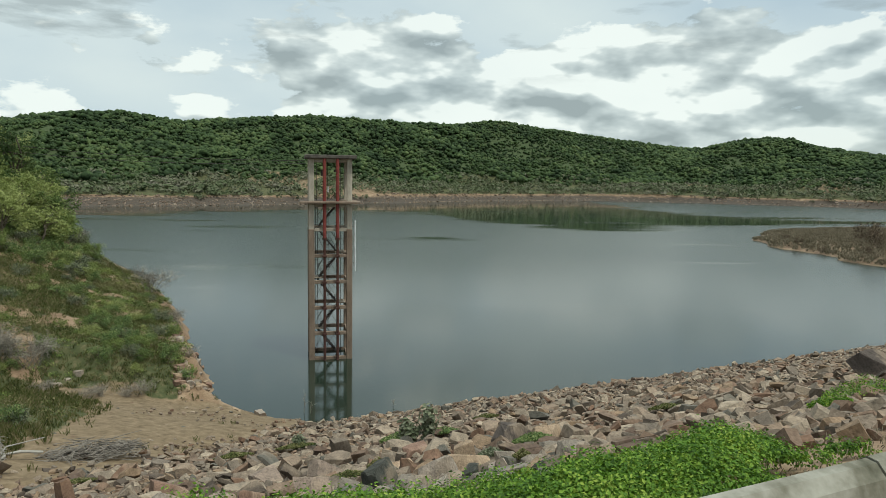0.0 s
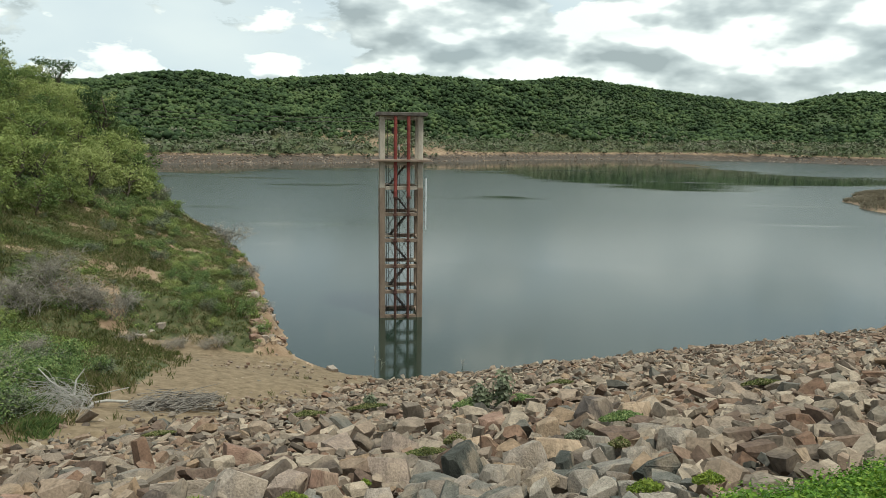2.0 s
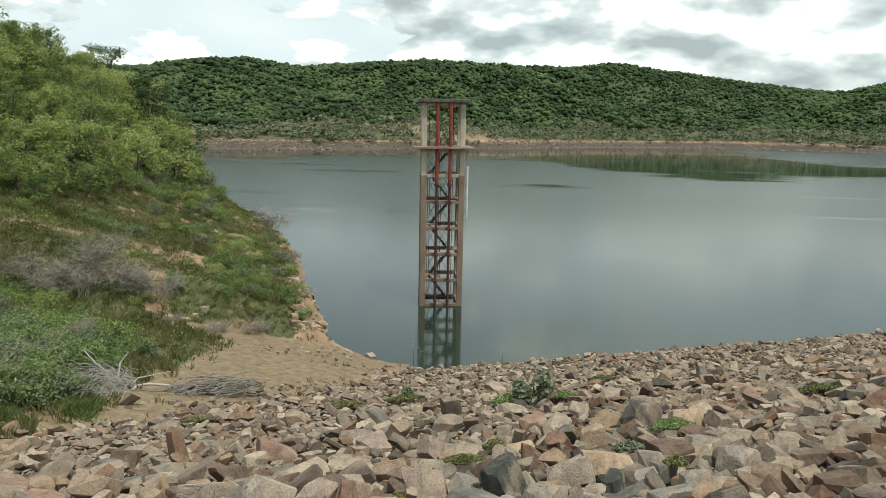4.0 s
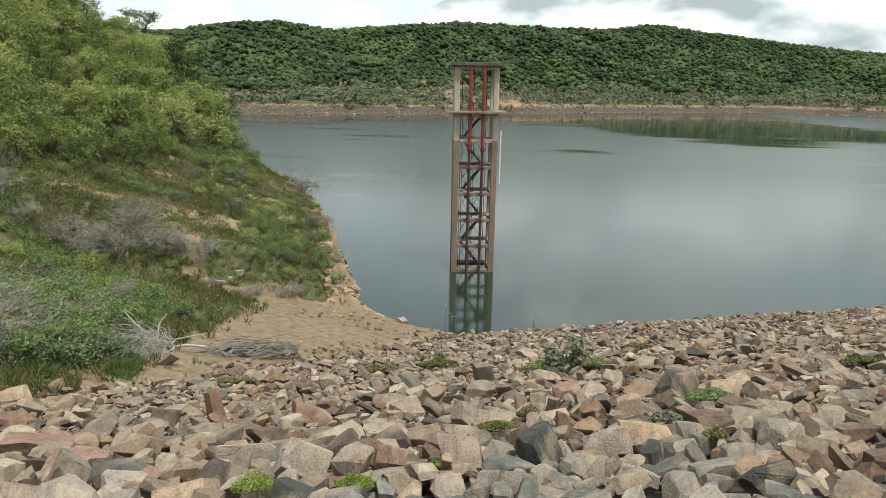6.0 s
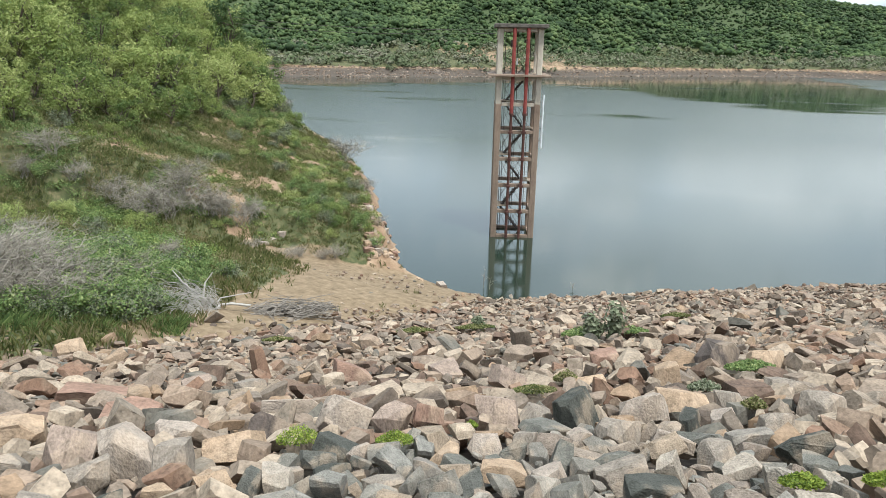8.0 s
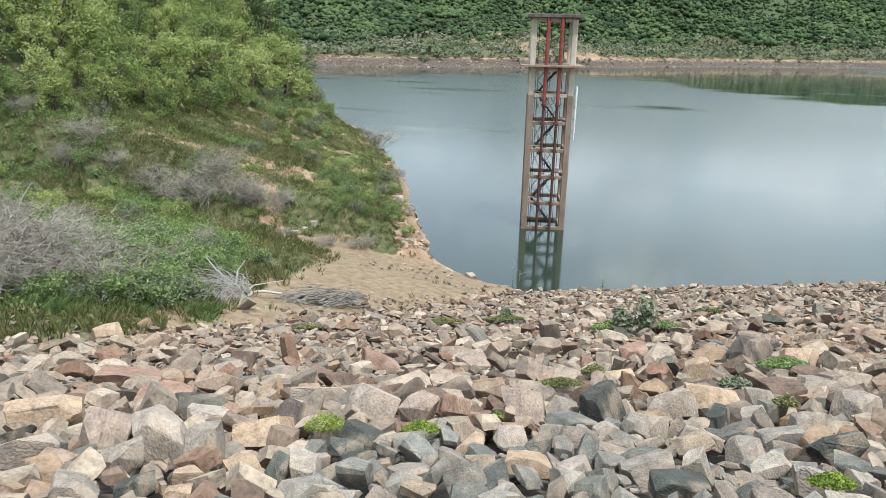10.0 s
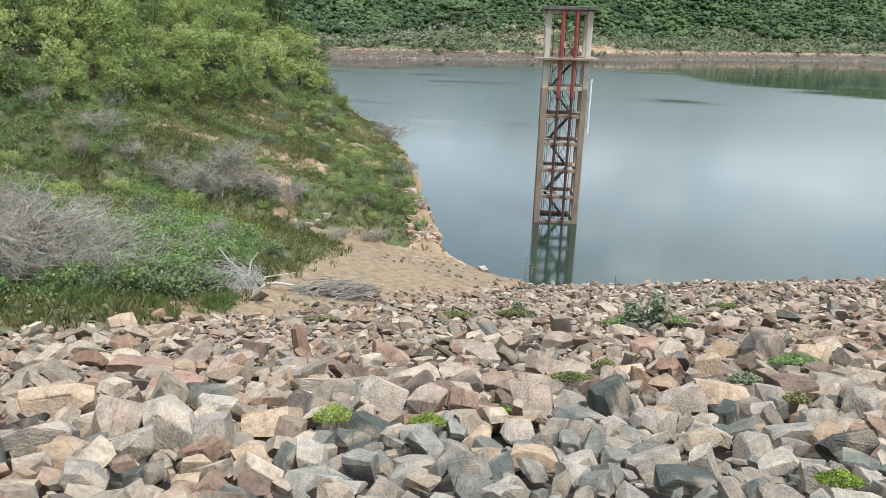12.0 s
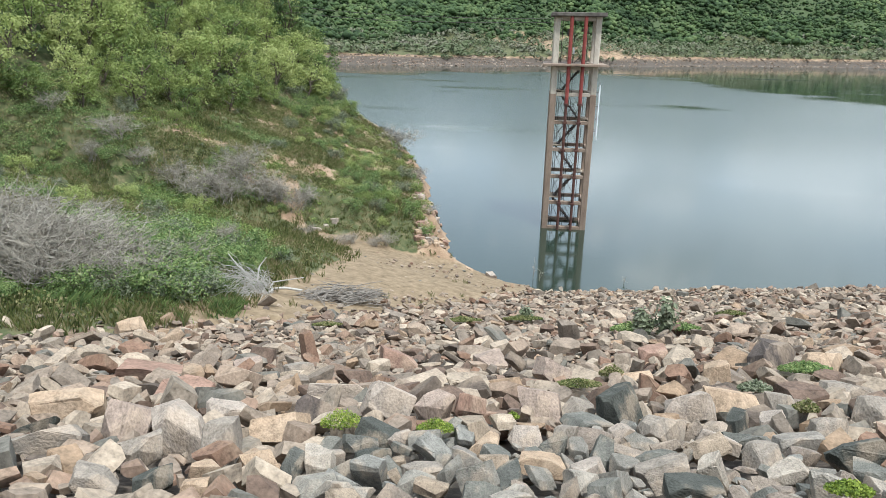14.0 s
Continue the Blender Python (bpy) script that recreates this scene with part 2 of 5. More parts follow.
MAT_GRASS = material("bank grass", [(0.2, (0.044, 0.061, 0.018)), (0.38, (0.104, 0.125, 0.034)), (0.56, (0.171, 0.173, 0.061)), (0.78, (0.300, 0.249, 0.141))], scale=0.35, fine=3, rough=0.8, bump=0, spread="island", through_light=0.25, coords="Position")
MAT_HERB = material("bright herb foliage", [(0.2, (0.067, 0.112, 0.027)), (0.42, (0.151, 0.224, 0.050)), (0.62, (0.252, 0.319, 0.078)), (0.82, (0.392, 0.426, 0.151))], scale=1.2, fine=12, rough=0.65, bump=0, spread="island", through_light=0.3, coords="Position")
MAT_SCRUB = material("dry far scrub", [(0.2, (0.055, 0.078, 0.032)), (0.42, (0.106, 0.132, 0.064)), (0.58, (0.162, 0.166, 0.106)), (0.78, (0.238, 0.221, 0.170))], scale=0.05, fine=0.22, fine_amount=0.9, rough=0.85, bump=0, through_light=0.15, coords="Position")
MAT_TWIG = material("dead grey twigs", [(0.25, (0.125, 0.114, 0.101)), (0.5, (0.27, 0.238, 0.195)), (0.8, (0.43, 0.395, 0.335))], scale=3, rough=0.9, bump=0)
MAT_BRUSH = material("old brushwood", [(0.25, (0.09, 0.075, 0.065)), (0.5, (0.19, 0.165, 0.14)), (0.8, (0.33, 0.29, 0.25))], scale=5, rough=0.9, bump=0)
MAT_BARK = material("bark", [(0.3, (0.06, 0.045, 0.035)), (0.7, (0.16, 0.13, 0.10))], scale=4, rough=0.9)


def ground_material():
    """One sheet of earth: dry clay with stones, sand on the beach, green sward and leaf litter, told apart by the sheet's own attributes."""
    m = material("earth", [(0.25, (0.15, 0.095, 0.06)), (0.45, (0.25, 0.165, 0.105)), (0.6, (0.33, 0.235, 0.155)), (0.8, (0.42, 0.32, 0.22))], scale=0.5, detail=9, fine=9, fine_amount=0.5, rough=0.95, bump=0.08, dist=0.03, coords="Position")
    n, l = m.node_tree.nodes, m.node_tree.links
    b = n["Principled BSDF"]
    col = b.inputs["Base Color"].links[0].from_socket
    geo = n.new("ShaderNodeNewGeometry").outputs["Position"]

    def layer(under, attr, stops, scale, fuzz):
        a = n.new("ShaderNodeAttribute")
        a.attribute_name = attr
        t = n.new("ShaderNodeTexNoise")
        t.inputs["Scale"].default_value, t.inputs["Detail"].default_value, t.inputs["Roughness"].default_value = scale, 8, 0.65
        l.new(geo, t.inputs["Vector"])
        k = n.new("ShaderNodeMath")
        k.operation = "MULTIPLY_ADD"
        k.inputs[1].default_value = fuzz
        l.new(t.outputs[0], k.inputs[0])
        l.new(a.outputs["Fac"], k.inputs[2])
        mr = n.new("ShaderNodeMapRange")
        mr.inputs["From Min"].default_value, mr.inputs["From Max"].default_value = 0.45 + fuzz / 2, 0.6 + fuzz / 2
        l.new(k.outputs[0], mr.inputs["Value"])
        t2 = n.new("ShaderNodeTexNoise")
        t2.inputs["Scale"].default_value, t2.inputs["Detail"].default_value, t2.inputs["Roughness"].default_value = scale * 3.3, 9, 0.7
        l.new(geo, t2.inputs["Vector"])
        r = n.new("ShaderNodeValToRGB")
        e = r.color_ramp.elements
        while len(e) < len(stops):
            e.new(0.5)
        for el, (p, c) in zip(e, stops):
            el.position, el.color = p, (*c, 1)
        l.new(t2.outputs[0], r.inputs[0])
        mx = n.new("ShaderNodeMix")
        mx.data_type = "RGBA"
        l.new(mr.outputs[0], mx.inputs["Factor"])
        l.new(under, mx.inputs["A"])
        l.new(r.outputs[0], mx.inputs["B"])
        return mx.outputs["Result"]

    col = layer(col, "sward", [(0.3, (0.04, 0.052, 0.02)), (0.5, (0.082, 0.09, 0.038)), (0.7, (0.20, 0.155, 0.09))], 0.45, 0.9)
    col = layer(col, "sand", [(0.3, (0.105, 0.073, 0.043)), (0.43, (0.178, 0.128, 0.078)), (0.55, (0.235, 0.172, 0.108)), (0.7, (0.30, 0.225, 0.148))], 0.6, 0.5)
    # earth under the stones, coloured darker to deepen the shade in their gaps
    col = layer(col, "rubble", [(0.3, (0.04, 0.032, 0.026)), (0.5, (0.085, 0.068, 0.055)), (0.7, (0.16, 0.13, 0.105))], 2.5, 0.5)
    col = layer(col, "litter", [(0.3, (0.038, 0.058, 0.024)), (0.5, (0.06, 0.082, 0.034)), (0.7, (0.085, 0.1, 0.047))], 0.4, 0.5)
    l.new(col, b.inputs["Base Color"])
    return m


MAT_EARTH = ground_material()


def water_material():
    m = bpy.data.materials.new("lake water")
    m.use_nodes = True
    n, l = m.node_tree.nodes, m.node_tree.links
    b = n["Principled BSDF"]
    b.inputs["Base Color"].default_value = (0.02, 0.031, 0.022, 1)
    b.inputs["IOR"].default_value = 1.333
    b.inputs["Specular IOR Level"].default_value = 0.9
    geo = n.new("ShaderNodeNewGeometry").outputs["Position"]
    # light airs ruffle the open lake; the lee of the dam and the water under the far hills lie smooth
    mp = n.new("ShaderNodeMapping")
    mp.inputs["Scale"].default_value, mp.inputs["Rotation"].default_value = (0.010, 0.045, 1), (0, 0, radians(-6))
    l.new(geo, mp.inputs["Vector"])
    lanes = n.new("ShaderNodeTexNoise")
    lanes.inputs["Scale"].default_value, lanes.inputs["Detail"].default_value = 1.3, 8
    l.new(mp.outputs[0], lanes.inputs["Vector"])
    calm = n.new("ShaderNodeAttribute")
    calm.attribute_name = "calm"
    fray = n.new("ShaderNodeMath")
    fray.operation = "MULTIPLY_ADD"
    fray.inputs[1].default_value = 3.0
    l.new(lanes.outputs[0], fray.inputs[0])
    l.new(calm.outputs["Fac"], fray.inputs[2])
    mr = n.new("ShaderNodeMapRange")
    mr.inputs["From Min"].default_value, mr.inputs["From Max"].default_value = 1.75, 2.3
    mr.inputs["To Min"].default_value, mr.inputs["To Max"].default_value = 0.25, 0.06
    l.new(fray.outputs[0], mr.inputs["Value"])
    far = n.new("ShaderNodeVectorMath")
    far.operation = "LENGTH"
    l.new(geo, far.inputs[0])
    lee = n.new("ShaderNodeMapRange")
    lee.inputs["From Min"].default_value, lee.inputs["From Max"].default_value = 60, 170
    l.new(far.outputs["Value"], lee.inputs["Value"])
    ro = n.new("ShaderNodeMix")
    ro.inputs["A"].default_value = 0.08
    l.new(lee.outputs[0], ro.inputs["Factor"])
    l.new(mr.outputs[0], ro.inputs["B"])
    l.new(ro.outputs["Result"], b.inputs["Roughness"])
    rip = n.new("ShaderNodeTexNoise")
    rip.inputs["Scale"].default_value, rip.inputs["Detail"].default_value = 1.6, 5
    mp2 = n.new("ShaderNodeMapping")
    mp2.inputs["Scale"].default_value, mp2.inputs["Rotation"].default_value = (0.8, 1.7, 1), (0, 0, radians(20))
    l.new(geo, mp2.inputs["Vector"])
    l.new(mp2.outputs[0], rip.inputs["Vector"])
    bp = n.new("ShaderNodeBump")
    bp.inputs["Strength"].default_value, bp.inputs["Distance"].default_value = 0.075, 0.05
    l.new(rip.outputs[0], bp.inputs["Height"])
    l.new(bp.outputs[0], b.inputs["Normal"])
    return m


MAT_WATER = water_material()


# ---- geometry helpers ----
rng = np.random.default_rng(7)


def sheet(name, verts, faces, mat, smooth=False):
    """A mesh from arrays of corners and of faces that all have the same number of corners."""
    verts, faces = np.asarray(verts, float), np.asarray(faces, int)
    me = bpy.data.meshes.new(name)
    me.vertices.add(len(verts))
    me.vertices.foreach_set("co", verts.ravel())
    k = faces.shape[1]
    me.loops.add(faces.size)
    me.loops.foreach_set("vertex_index", faces.ravel())
    me.polygons.add(len(faces))
    me.polygons.foreach_set("loop_start", np.arange(0, faces.size, k))
    me.polygons.foreach_set("use_smooth", np.full(len(faces), smooth))
    me.materials.append(mat)
    me.update(calc_edges=True)
    me.validate()
    return me


def thing(name, label, category, m=None, group="", kind=""):
    ob = new(name)
    if m is not None:
        ob.matrix_world = m
    return tagged(ob, label, category, group, kind)


def part(name, bm, mat, parent, label=""):
    """Links a bmesh, or a ready mesh, as one mesh object under a thing or a part."""
    if isinstance(bm, bmesh.types.BMesh):
        me = bpy.data.meshes.new(name)
        bm.to_mesh(me)
        bm.free()
        me.materials.append(mat)
    else:
        me = bm
    ob = new(name, me)
    ob.parent = parent
    return tagged(ob, label)


def box(x0, x1, y0, y1, z0, z1, bevel=0.0, bm=None):
    bm = bm or bmesh.new()
    got = bmesh.ops.create_cube(bm, size=1, matrix=Matrix.LocRotScale(((x0 + x1) / 2, (y0 + y1) / 2, (z0 + z1) / 2), None, (x1 - x0, y1 - y0, z1 - z0)))
    if bevel:
        es = {e for v in got["verts"] for e in v.link_edges}
        bmesh.ops.bevel(bm, geom=list(es), offset=bevel, segments=1, affect="EDGES")
    return bm


def bar(a, b, r, bm=None, sides=8, r2=None):
    """A round bar from a to b."""
    bm = bm or bmesh.new()
    a, b = Vector(a), Vector(b)
    m = Matrix.Translation((a + b) / 2) @ (b - a).to_track_quat("Z", "Y").to_matrix().to_4x4()
    bmesh.ops.create_cone(bm, cap_ends=True, segments=sides, radius1=r, radius2=r if r2 is None else r2, depth=(b - a).length, matrix=m)
    return bm


def tubes(paths, sides=4):
    """Corners and four-sided faces of many tapered tubes, each a list of points and their radii."""
    vs, fs, base = [], [], 0
    for pts, rad in paths:
        pts = np.asarray(pts, float)
        k = len(pts)
        d = np.gradient(pts, axis=0)
        d /= np.linalg.norm(d, axis=1, keepdims=True) + 1e-9
        ref = np.array([0.31, 0.17, 0.93]) if abs(d[0, 2]) < 0.8 else np.array([0.95, 0.2, 0.1])
        a = np.cross(d, ref)
        a /= np.linalg.norm(a, axis=1, keepdims=True) + 1e-9
        b = np.cross(d, a)
        for j in range(sides):
            w = 2 * math.pi * j / sides
            vs.append(pts + (a * math.cos(w) + b * math.sin(w)) * np.asarray(rad)[:, None])
        i = np.arange(k - 1)
        for j in range(sides):
            p, q = base + j * k, base + ((j + 1) % sides) * k
            fs.append(np.stack([p + i, q + i, q + i + 1, p + i + 1], 1))
        base += sides * k
    return np.concatenate(vs), np.concatenate(fs)


def leaves(centres, outward, size, slim=0.55, jitter=0.9, gen=rng):
    """A rhombic leaf at each centre, facing roughly outward."""
    k = len(centres)
    nrm = outward + gen.normal(0, jitter, (k, 3))
    nrm /= np.linalg.norm(nrm, axis=1, keepdims=True) + 1e-9
    t = np.cross(nrm, gen.normal(0, 1, (k, 3)))
    t /= np.linalg.norm(t, axis=1, keepdims=True) + 1e-9
    b = np.cross(nrm, t)
    s = np.broadcast_to(np.asarray(size, float), (k,))[:, None] * gen.uniform(0.65, 1.35, (k, 1))
    bend = nrm * s * 0.18
    v = np.stack([centres - t * s, centres + b * s * slim + bend, centres + t * s, centres - b * s * slim + bend], 1).reshape(-1, 3)
    return v, np.arange(4 * k).reshape(k, 4)


def hash_noise(x, y, cell, seed=0):
    """Smooth value noise over the plan, 0 to 1."""
    def h(i, j):
        v = np.sin(i * 127.1 + j * 311.7 + seed * 74.7) * 43758.5453
        return v - np.floor(v)
    x, y = np.asarray(x) / cell, np.asarray(y) / cell
    i, j = np.floor(x), np.floor(y)
    f, g = x - i, y - j
    f, g = f * f * (3 - 2 * f), g * g * (3 - 2 * g)
    return (h(i, j) * (1 - f) + h(i + 1, j) * f) * (1 - g) + (h(i, j + 1) * (1 - f) + h(i + 1, j + 1) * f) * g


def smooth(a, b, x):
    t = np.clip((x - a) / (b - a), 0, 1)
    return t * t * (3 - 2 * t)


# ---- the lie of the land: u runs along the dam, s across it towards the lake ----
TURN = radians(23.8)
CU, SU = math.cos(TURN), math.sin(TURN)
KERB_S, CREST = 1.645, 10.2


def to_xy(u, s):
    return CU * u - SU * s, SU * u + CU * s


def to_us(x, y):
    return CU * x + SU * y, -SU * x + CU * y


def dam_height(s):
    return np.interp(s, [-90, -45, -5.5, 1.59, 1.74, 2.6, 3.4, 5.3, 8.9, 12.7, 17.8, 23, 27.4, 29.9, 45], [-4, -3, CREST, CREST, 10.24, 9.88, 9.5, 8.68, 7.25, 5.82, 4.0, 2.2, 0.85, -0.05, -6])


def shore_u(s):
    return np.interp(s, [-60, 28, 30.5, 32, 35, 42, 50], [9, 8.5, 7.6, 6.2, 4.4, 4.5, 4.2]) - 0.006 * np.maximum(s - 52, 0) ** 2


def forest_q(u, s):
    return -0.887 * (u + 6) + 0.461 * (s - 60)


def bank_height(u, s):
    d = shore_u(s) - u + ((hash_noise(u, s, 1.3, 3) - 0.5) * 0.9 + (hash_noise(u, s, 0.55, 6) - 0.5) * 0.6) * smooth(33, 36, s)
    hill = smooth(33.5, 36.5, s + (hash_noise(u, s, 2.0, 5) - 0.5) * 2 - 0.14 * np.maximum(d - 4, 0))
    z = 0.2 * d + 0.15 * np.clip(31 - s, 0, 30) + hill * (1.25 * smooth(0, 1.3, d) + 0.07 * np.clip(d, 0, 40))
    z = np.where(d < 0, 0.7 * d, z)
    q = forest_q(u, s)
    z = z + 0.52 * 0.5 * (q + np.sqrt(q * q + 16)) * smooth(0, 6, d) - 0.52 * np.maximum(q - 17, 0) * smooth(0, 6, d)
    return np.maximum(z, -5)


def far_reach(az):
    return np.interp(az, [-60, -35, -28, -21, -11, -3, 5, 12, 20, 31, 50, 70], [170, 235, 256, 256, 270, 300, 345, 376, 384, 380, 335, 200])


def ridge(az):
    rise = np.interp(az, [-60, -35, -31, -28, -24, -20, -14, -9.6, -5.5, 0, 5.7, 10.7, 16.6, 21.2, 24.4, 27.5, 31.2, 34, 45, 70], [0.055, 0.058, 0.061, 0.071, 0.08, 0.0705, 0.082, 0.085, 0.079, 0.0795, 0.08, 0.0685, 0.0515, 0.043, 0.055, 0.0565, 0.041, 0.034, 0.045, 0.06])
    return 11.1 - 2.6 + rise * (far_reach(az) + 165)


def far_height(x, y):
    az = np.degrees(np.arctan2(x, np.maximum(y, 1e-3)))
    az = np.where(y < 0, np.sign(x) * 90, az)
    e = np.hypot(x, y) - far_reach(az) + (hash_noise(x, y, 14, 1) - 0.5) * 9
    top = ridge(az)
    z = np.where(e < 0, 0.12 * e, 3.4 * smooth(0, 9, e) + 0.13 * np.clip(e - 5, 0, 50))
    up = smooth(40, 165, e)
    z = z + (top - 9) * up + (hash_noise(x, y, 45, 2) - 0.5) * 13 * smooth(30, 80, e) * (1 - 0.7 * up)
    return np.maximum(z, -5), e


def spit_height(x, y):
    """The low point of land that runs out from the far end of the dam."""
    a, b = (x - 98) / 38, (y - 112) / 48
    r = np.sqrt(a * a + b * b) + (hash_noise(x, y, 7, 4) - 0.5) * 0.16
    return np.where(r < 1, 2.3 * np.clip(1 - r * r, 0, 1) ** 0.6, -6 * (r - 1)) - 0.02


def height(x, y):
    x, y = np.asarray(x, float), np.asarray(y, float)
    u, s = to_us(x, y)
    z = np.maximum(dam_height(s), bank_height(u, s))
    z = np.where((s < 2) & (u > -14), dam_height(s), z)
    far, _ = far_height(x, y)
    return np.maximum(np.maximum(z, far), np.maximum(spit_height(x, y), -5))


# ---- the ground: one sheet out to the horizon ----
def build_ground():
    az = np.radians(np.concatenate([np.arange(-180, -75, 4), np.arange(-75, 60, 0.33), np.arange(60, 180, 4)]))
    rr = np.concatenate([np.array([0.001]), np.arange(0.3, 62, 0.24), 62 * 1.03 ** np.arange(0, 36), np.arange(180, 400, 2.0), 400 * 1.03 ** np.arange(0, 65)])
    a, r = np.meshgrid(az, rr)
    x, y = 0.4 + r * np.sin(a), 1.5 + r * np.cos(a)
    z = height(x, y)
    u, s = to_us(x, y)
    near = r < 120
    rocky = dam_height(s) >= bank_height(u, s) - 0.05
    z = z - 0.13 * (rocky & (s > 2.95) & (s < 29) & near)
    z = z + near * (~rocky) * (z > 0.05) * ((hash_noise(x, y, 0.9, 8) - 0.5) * 0.05 + (hash_noise(x, y, 3.1, 9) - 0.5) * 0.25)
    n, k = r.shape
    i, j = np.meshgrid(np.arange(n - 1), np.arange(k), indexing="ij")
    jn = (j + 1) % k
    f = np.stack([i * k + j, i * k + jn, (i + 1) * k + jn, (i + 1) * k + j], -1).reshape(-1, 4)[:, ::-1]
    v = np.stack([x, y, z], -1).reshape(-1, 3)
    mid = np.array([[0.4, 1.5, CREST]])
    v = np.concatenate([v, mid])
    me = sheet("ground", v, f, MAT_EARTH, smooth=True)
    _, e = far_height(x, y)
    d = shore_u(s) - u
    q = forest_q(u, s)
    onbank = (~rocky) & (d > 0) & (e < 0) & (spit_height(x, y) < 0)
    sandy = onbank * (1 - smooth(33.2, 35.0, s - 0.10 * np.maximum(d - 4, 0) + (hash_noise(x, y, 1.7, 12) - 0.5) * 1.5)) * (1 - smooth(8.2, 10.2, d + (s - 27) * 0.25 + (hash_noise(x, y, 1.5, 11) - 0.5) * 1.8))
    bare = smooth(0.50, 0.64, hash_noise(u * 0.7, s, 3.4, 21) * 0.6 + hash_noise(u, s, 1.2, 22) * 0.4) * smooth(27, 34, s) * (1 - 0.8 * smooth(13, 17, d))
    cliff = onbank * (1 - smooth(1.0, 2.6, d)) * smooth(33, 35, s)
    sward = onbank * (1 - sandy) * (1 - 0.9 * bare) * (1 - cliff) * 0.95
    sward = np.maximum(sward, smooth(5, 9, e) * (0.45 + 0.5 * hash_noise(x, y, 30, 35)))
    sward = np.maximum(sward, smooth(-3.0, -0.6, spit_height(x, y)) * 0.42)
    litter = np.maximum(smooth(46, 64, e), onbank * smooth(1, 5, q))
    rub = (rocky & (s > 2.9) & (e < 0) & (spit_height(x, y) < 0)) * 1.0
    for name, val in (("sward", sward), ("sand", sandy), ("litter", litter), ("rubble", np.maximum(np.maximum(rub, 0.5 * smooth(-1.5, 0.0, spit_height(x, y))), 0.66 * smooth(-5, 0, e) * (1 - smooth(5, 10, e))))):
        at = me.attributes.new(name, "FLOAT", "POINT")
        at.data.foreach_set("value", np.append(np.asarray(val, float).ravel(), 0.0).astype(np.float32))
    return tagged(new("ground", me), "clay and sand shore with patchy green sward", "ground", kind="structure")


build_ground()

# ---- the lake ----
def build_lake():
    az = np.radians(np.arange(-180, 180, 1.0))
    rr = np.concatenate([[0.01], np.arange(10, 116, 10), np.arange(116, 420, 4.0), np.arange(420, 900, 40)])
    a, r = np.meshgrid(az, rr)
    n, k = r.shape
    i, j = np.meshgrid(np.arange(n - 1), np.arange(k), indexing="ij")
    jn = (j + 1) % k
    f = np.stack([i * k + j, (i + 1) * k + j, (i + 1) * k + jn, i * k + jn], -1).reshape(-1, 4)[:, ::-1]
    v = np.stack([r * np.sin(a), r * np.cos(a), 0 * r], -1).reshape(-1, 3)
    me = sheet("water", v, f, MAT_WATER)
    deg = np.degrees(a)
    inner = np.interp(deg, [-60, -25, -20, -13, -6, 0, 3, 8.4, 12.5, 15, 20, 25, 32, 60], [230, 205, 215, 225, 228, 222, 185, 172, 166, 172, 183, 197, 225, 420])
    outer = np.interp(deg, [11, 14, 17, 20, 25, 32], [420, 330, 275, 250, 240, 250])
    still = np.maximum(smooth(-28, 22, r - inner) * smooth(-22, 22, outer - r), smooth(-52, -26, r - far_reach(deg)) * (1 - smooth(8, 12, deg)))
    streak = np.exp(-((deg - 0.7) / 2.6) ** 2 - ((r - 128) / 3.0) ** 2)
    at = me.attributes.new("calm", "FLOAT", "POINT")
    at.data.foreach_set("value", np.maximum(still, 0.7 * streak).astype(np.float32).ravel())
    return tagged(new("water", me), "grey-green reservoir water, lightly rippled", "water", kind="structure")


build_lake()


# ---- the far wooded hills ----
def far_spots(e0, e1, count, g, az0=-42, az1=42):
    az = g.uniform(az0, az1, count * 3)
    e = g.uniform(e0, e1, count * 3)
    keep = g.uniform(0, 1, count * 3) < (far_reach(az) + e) / 560
    az, e = az[keep][:count], e[keep][:count]
    r = far_reach(az) + e
    x, y = r * np.sin(np.radians(az)), r * np.cos(np.radians(az))
    return x, y, far_height(x, y)[0]


def far_cover(name, label, e0, e1, count, rad, leaf, per, mat, seed, flat=0.75):
    g = np.random.default_rng(seed)
    x, y, z = far_spots(e0, e1, count, g)
    size = rad * g.uniform(0.55, 1.45, len(x)) * (0.8 + 0.5 * hash_noise(x, y, 20, 31))
    c = np.stack([x, y, z + size * flat * 0.7], 1)
    d = g.normal(0, 1, (len(x), per, 3))
    d[:, :, 2] = np.abs(d[:, :, 2]) * 1.1 - 0.2
    d /= np.linalg.norm(d, axis=2, keepdims=True)
    lump = 0.75 + 0.45 * g.uniform(0, 1, (len(x), per, 1))
    p = c[:, None, :] + d * size[:, None, None] * lump * np.array([1, 1, flat])
    v, f = leaves(p.reshape(-1, 3), d.reshape(-1, 3) + np.array([0, -0.1, 0.5]), np.repeat(leaf * size / rad, per), slim=0.75, jitter=0.45, gen=g)
    return tagged(new(name, sheet(name, v, f, mat)), label, "woodland", kind="stuff")


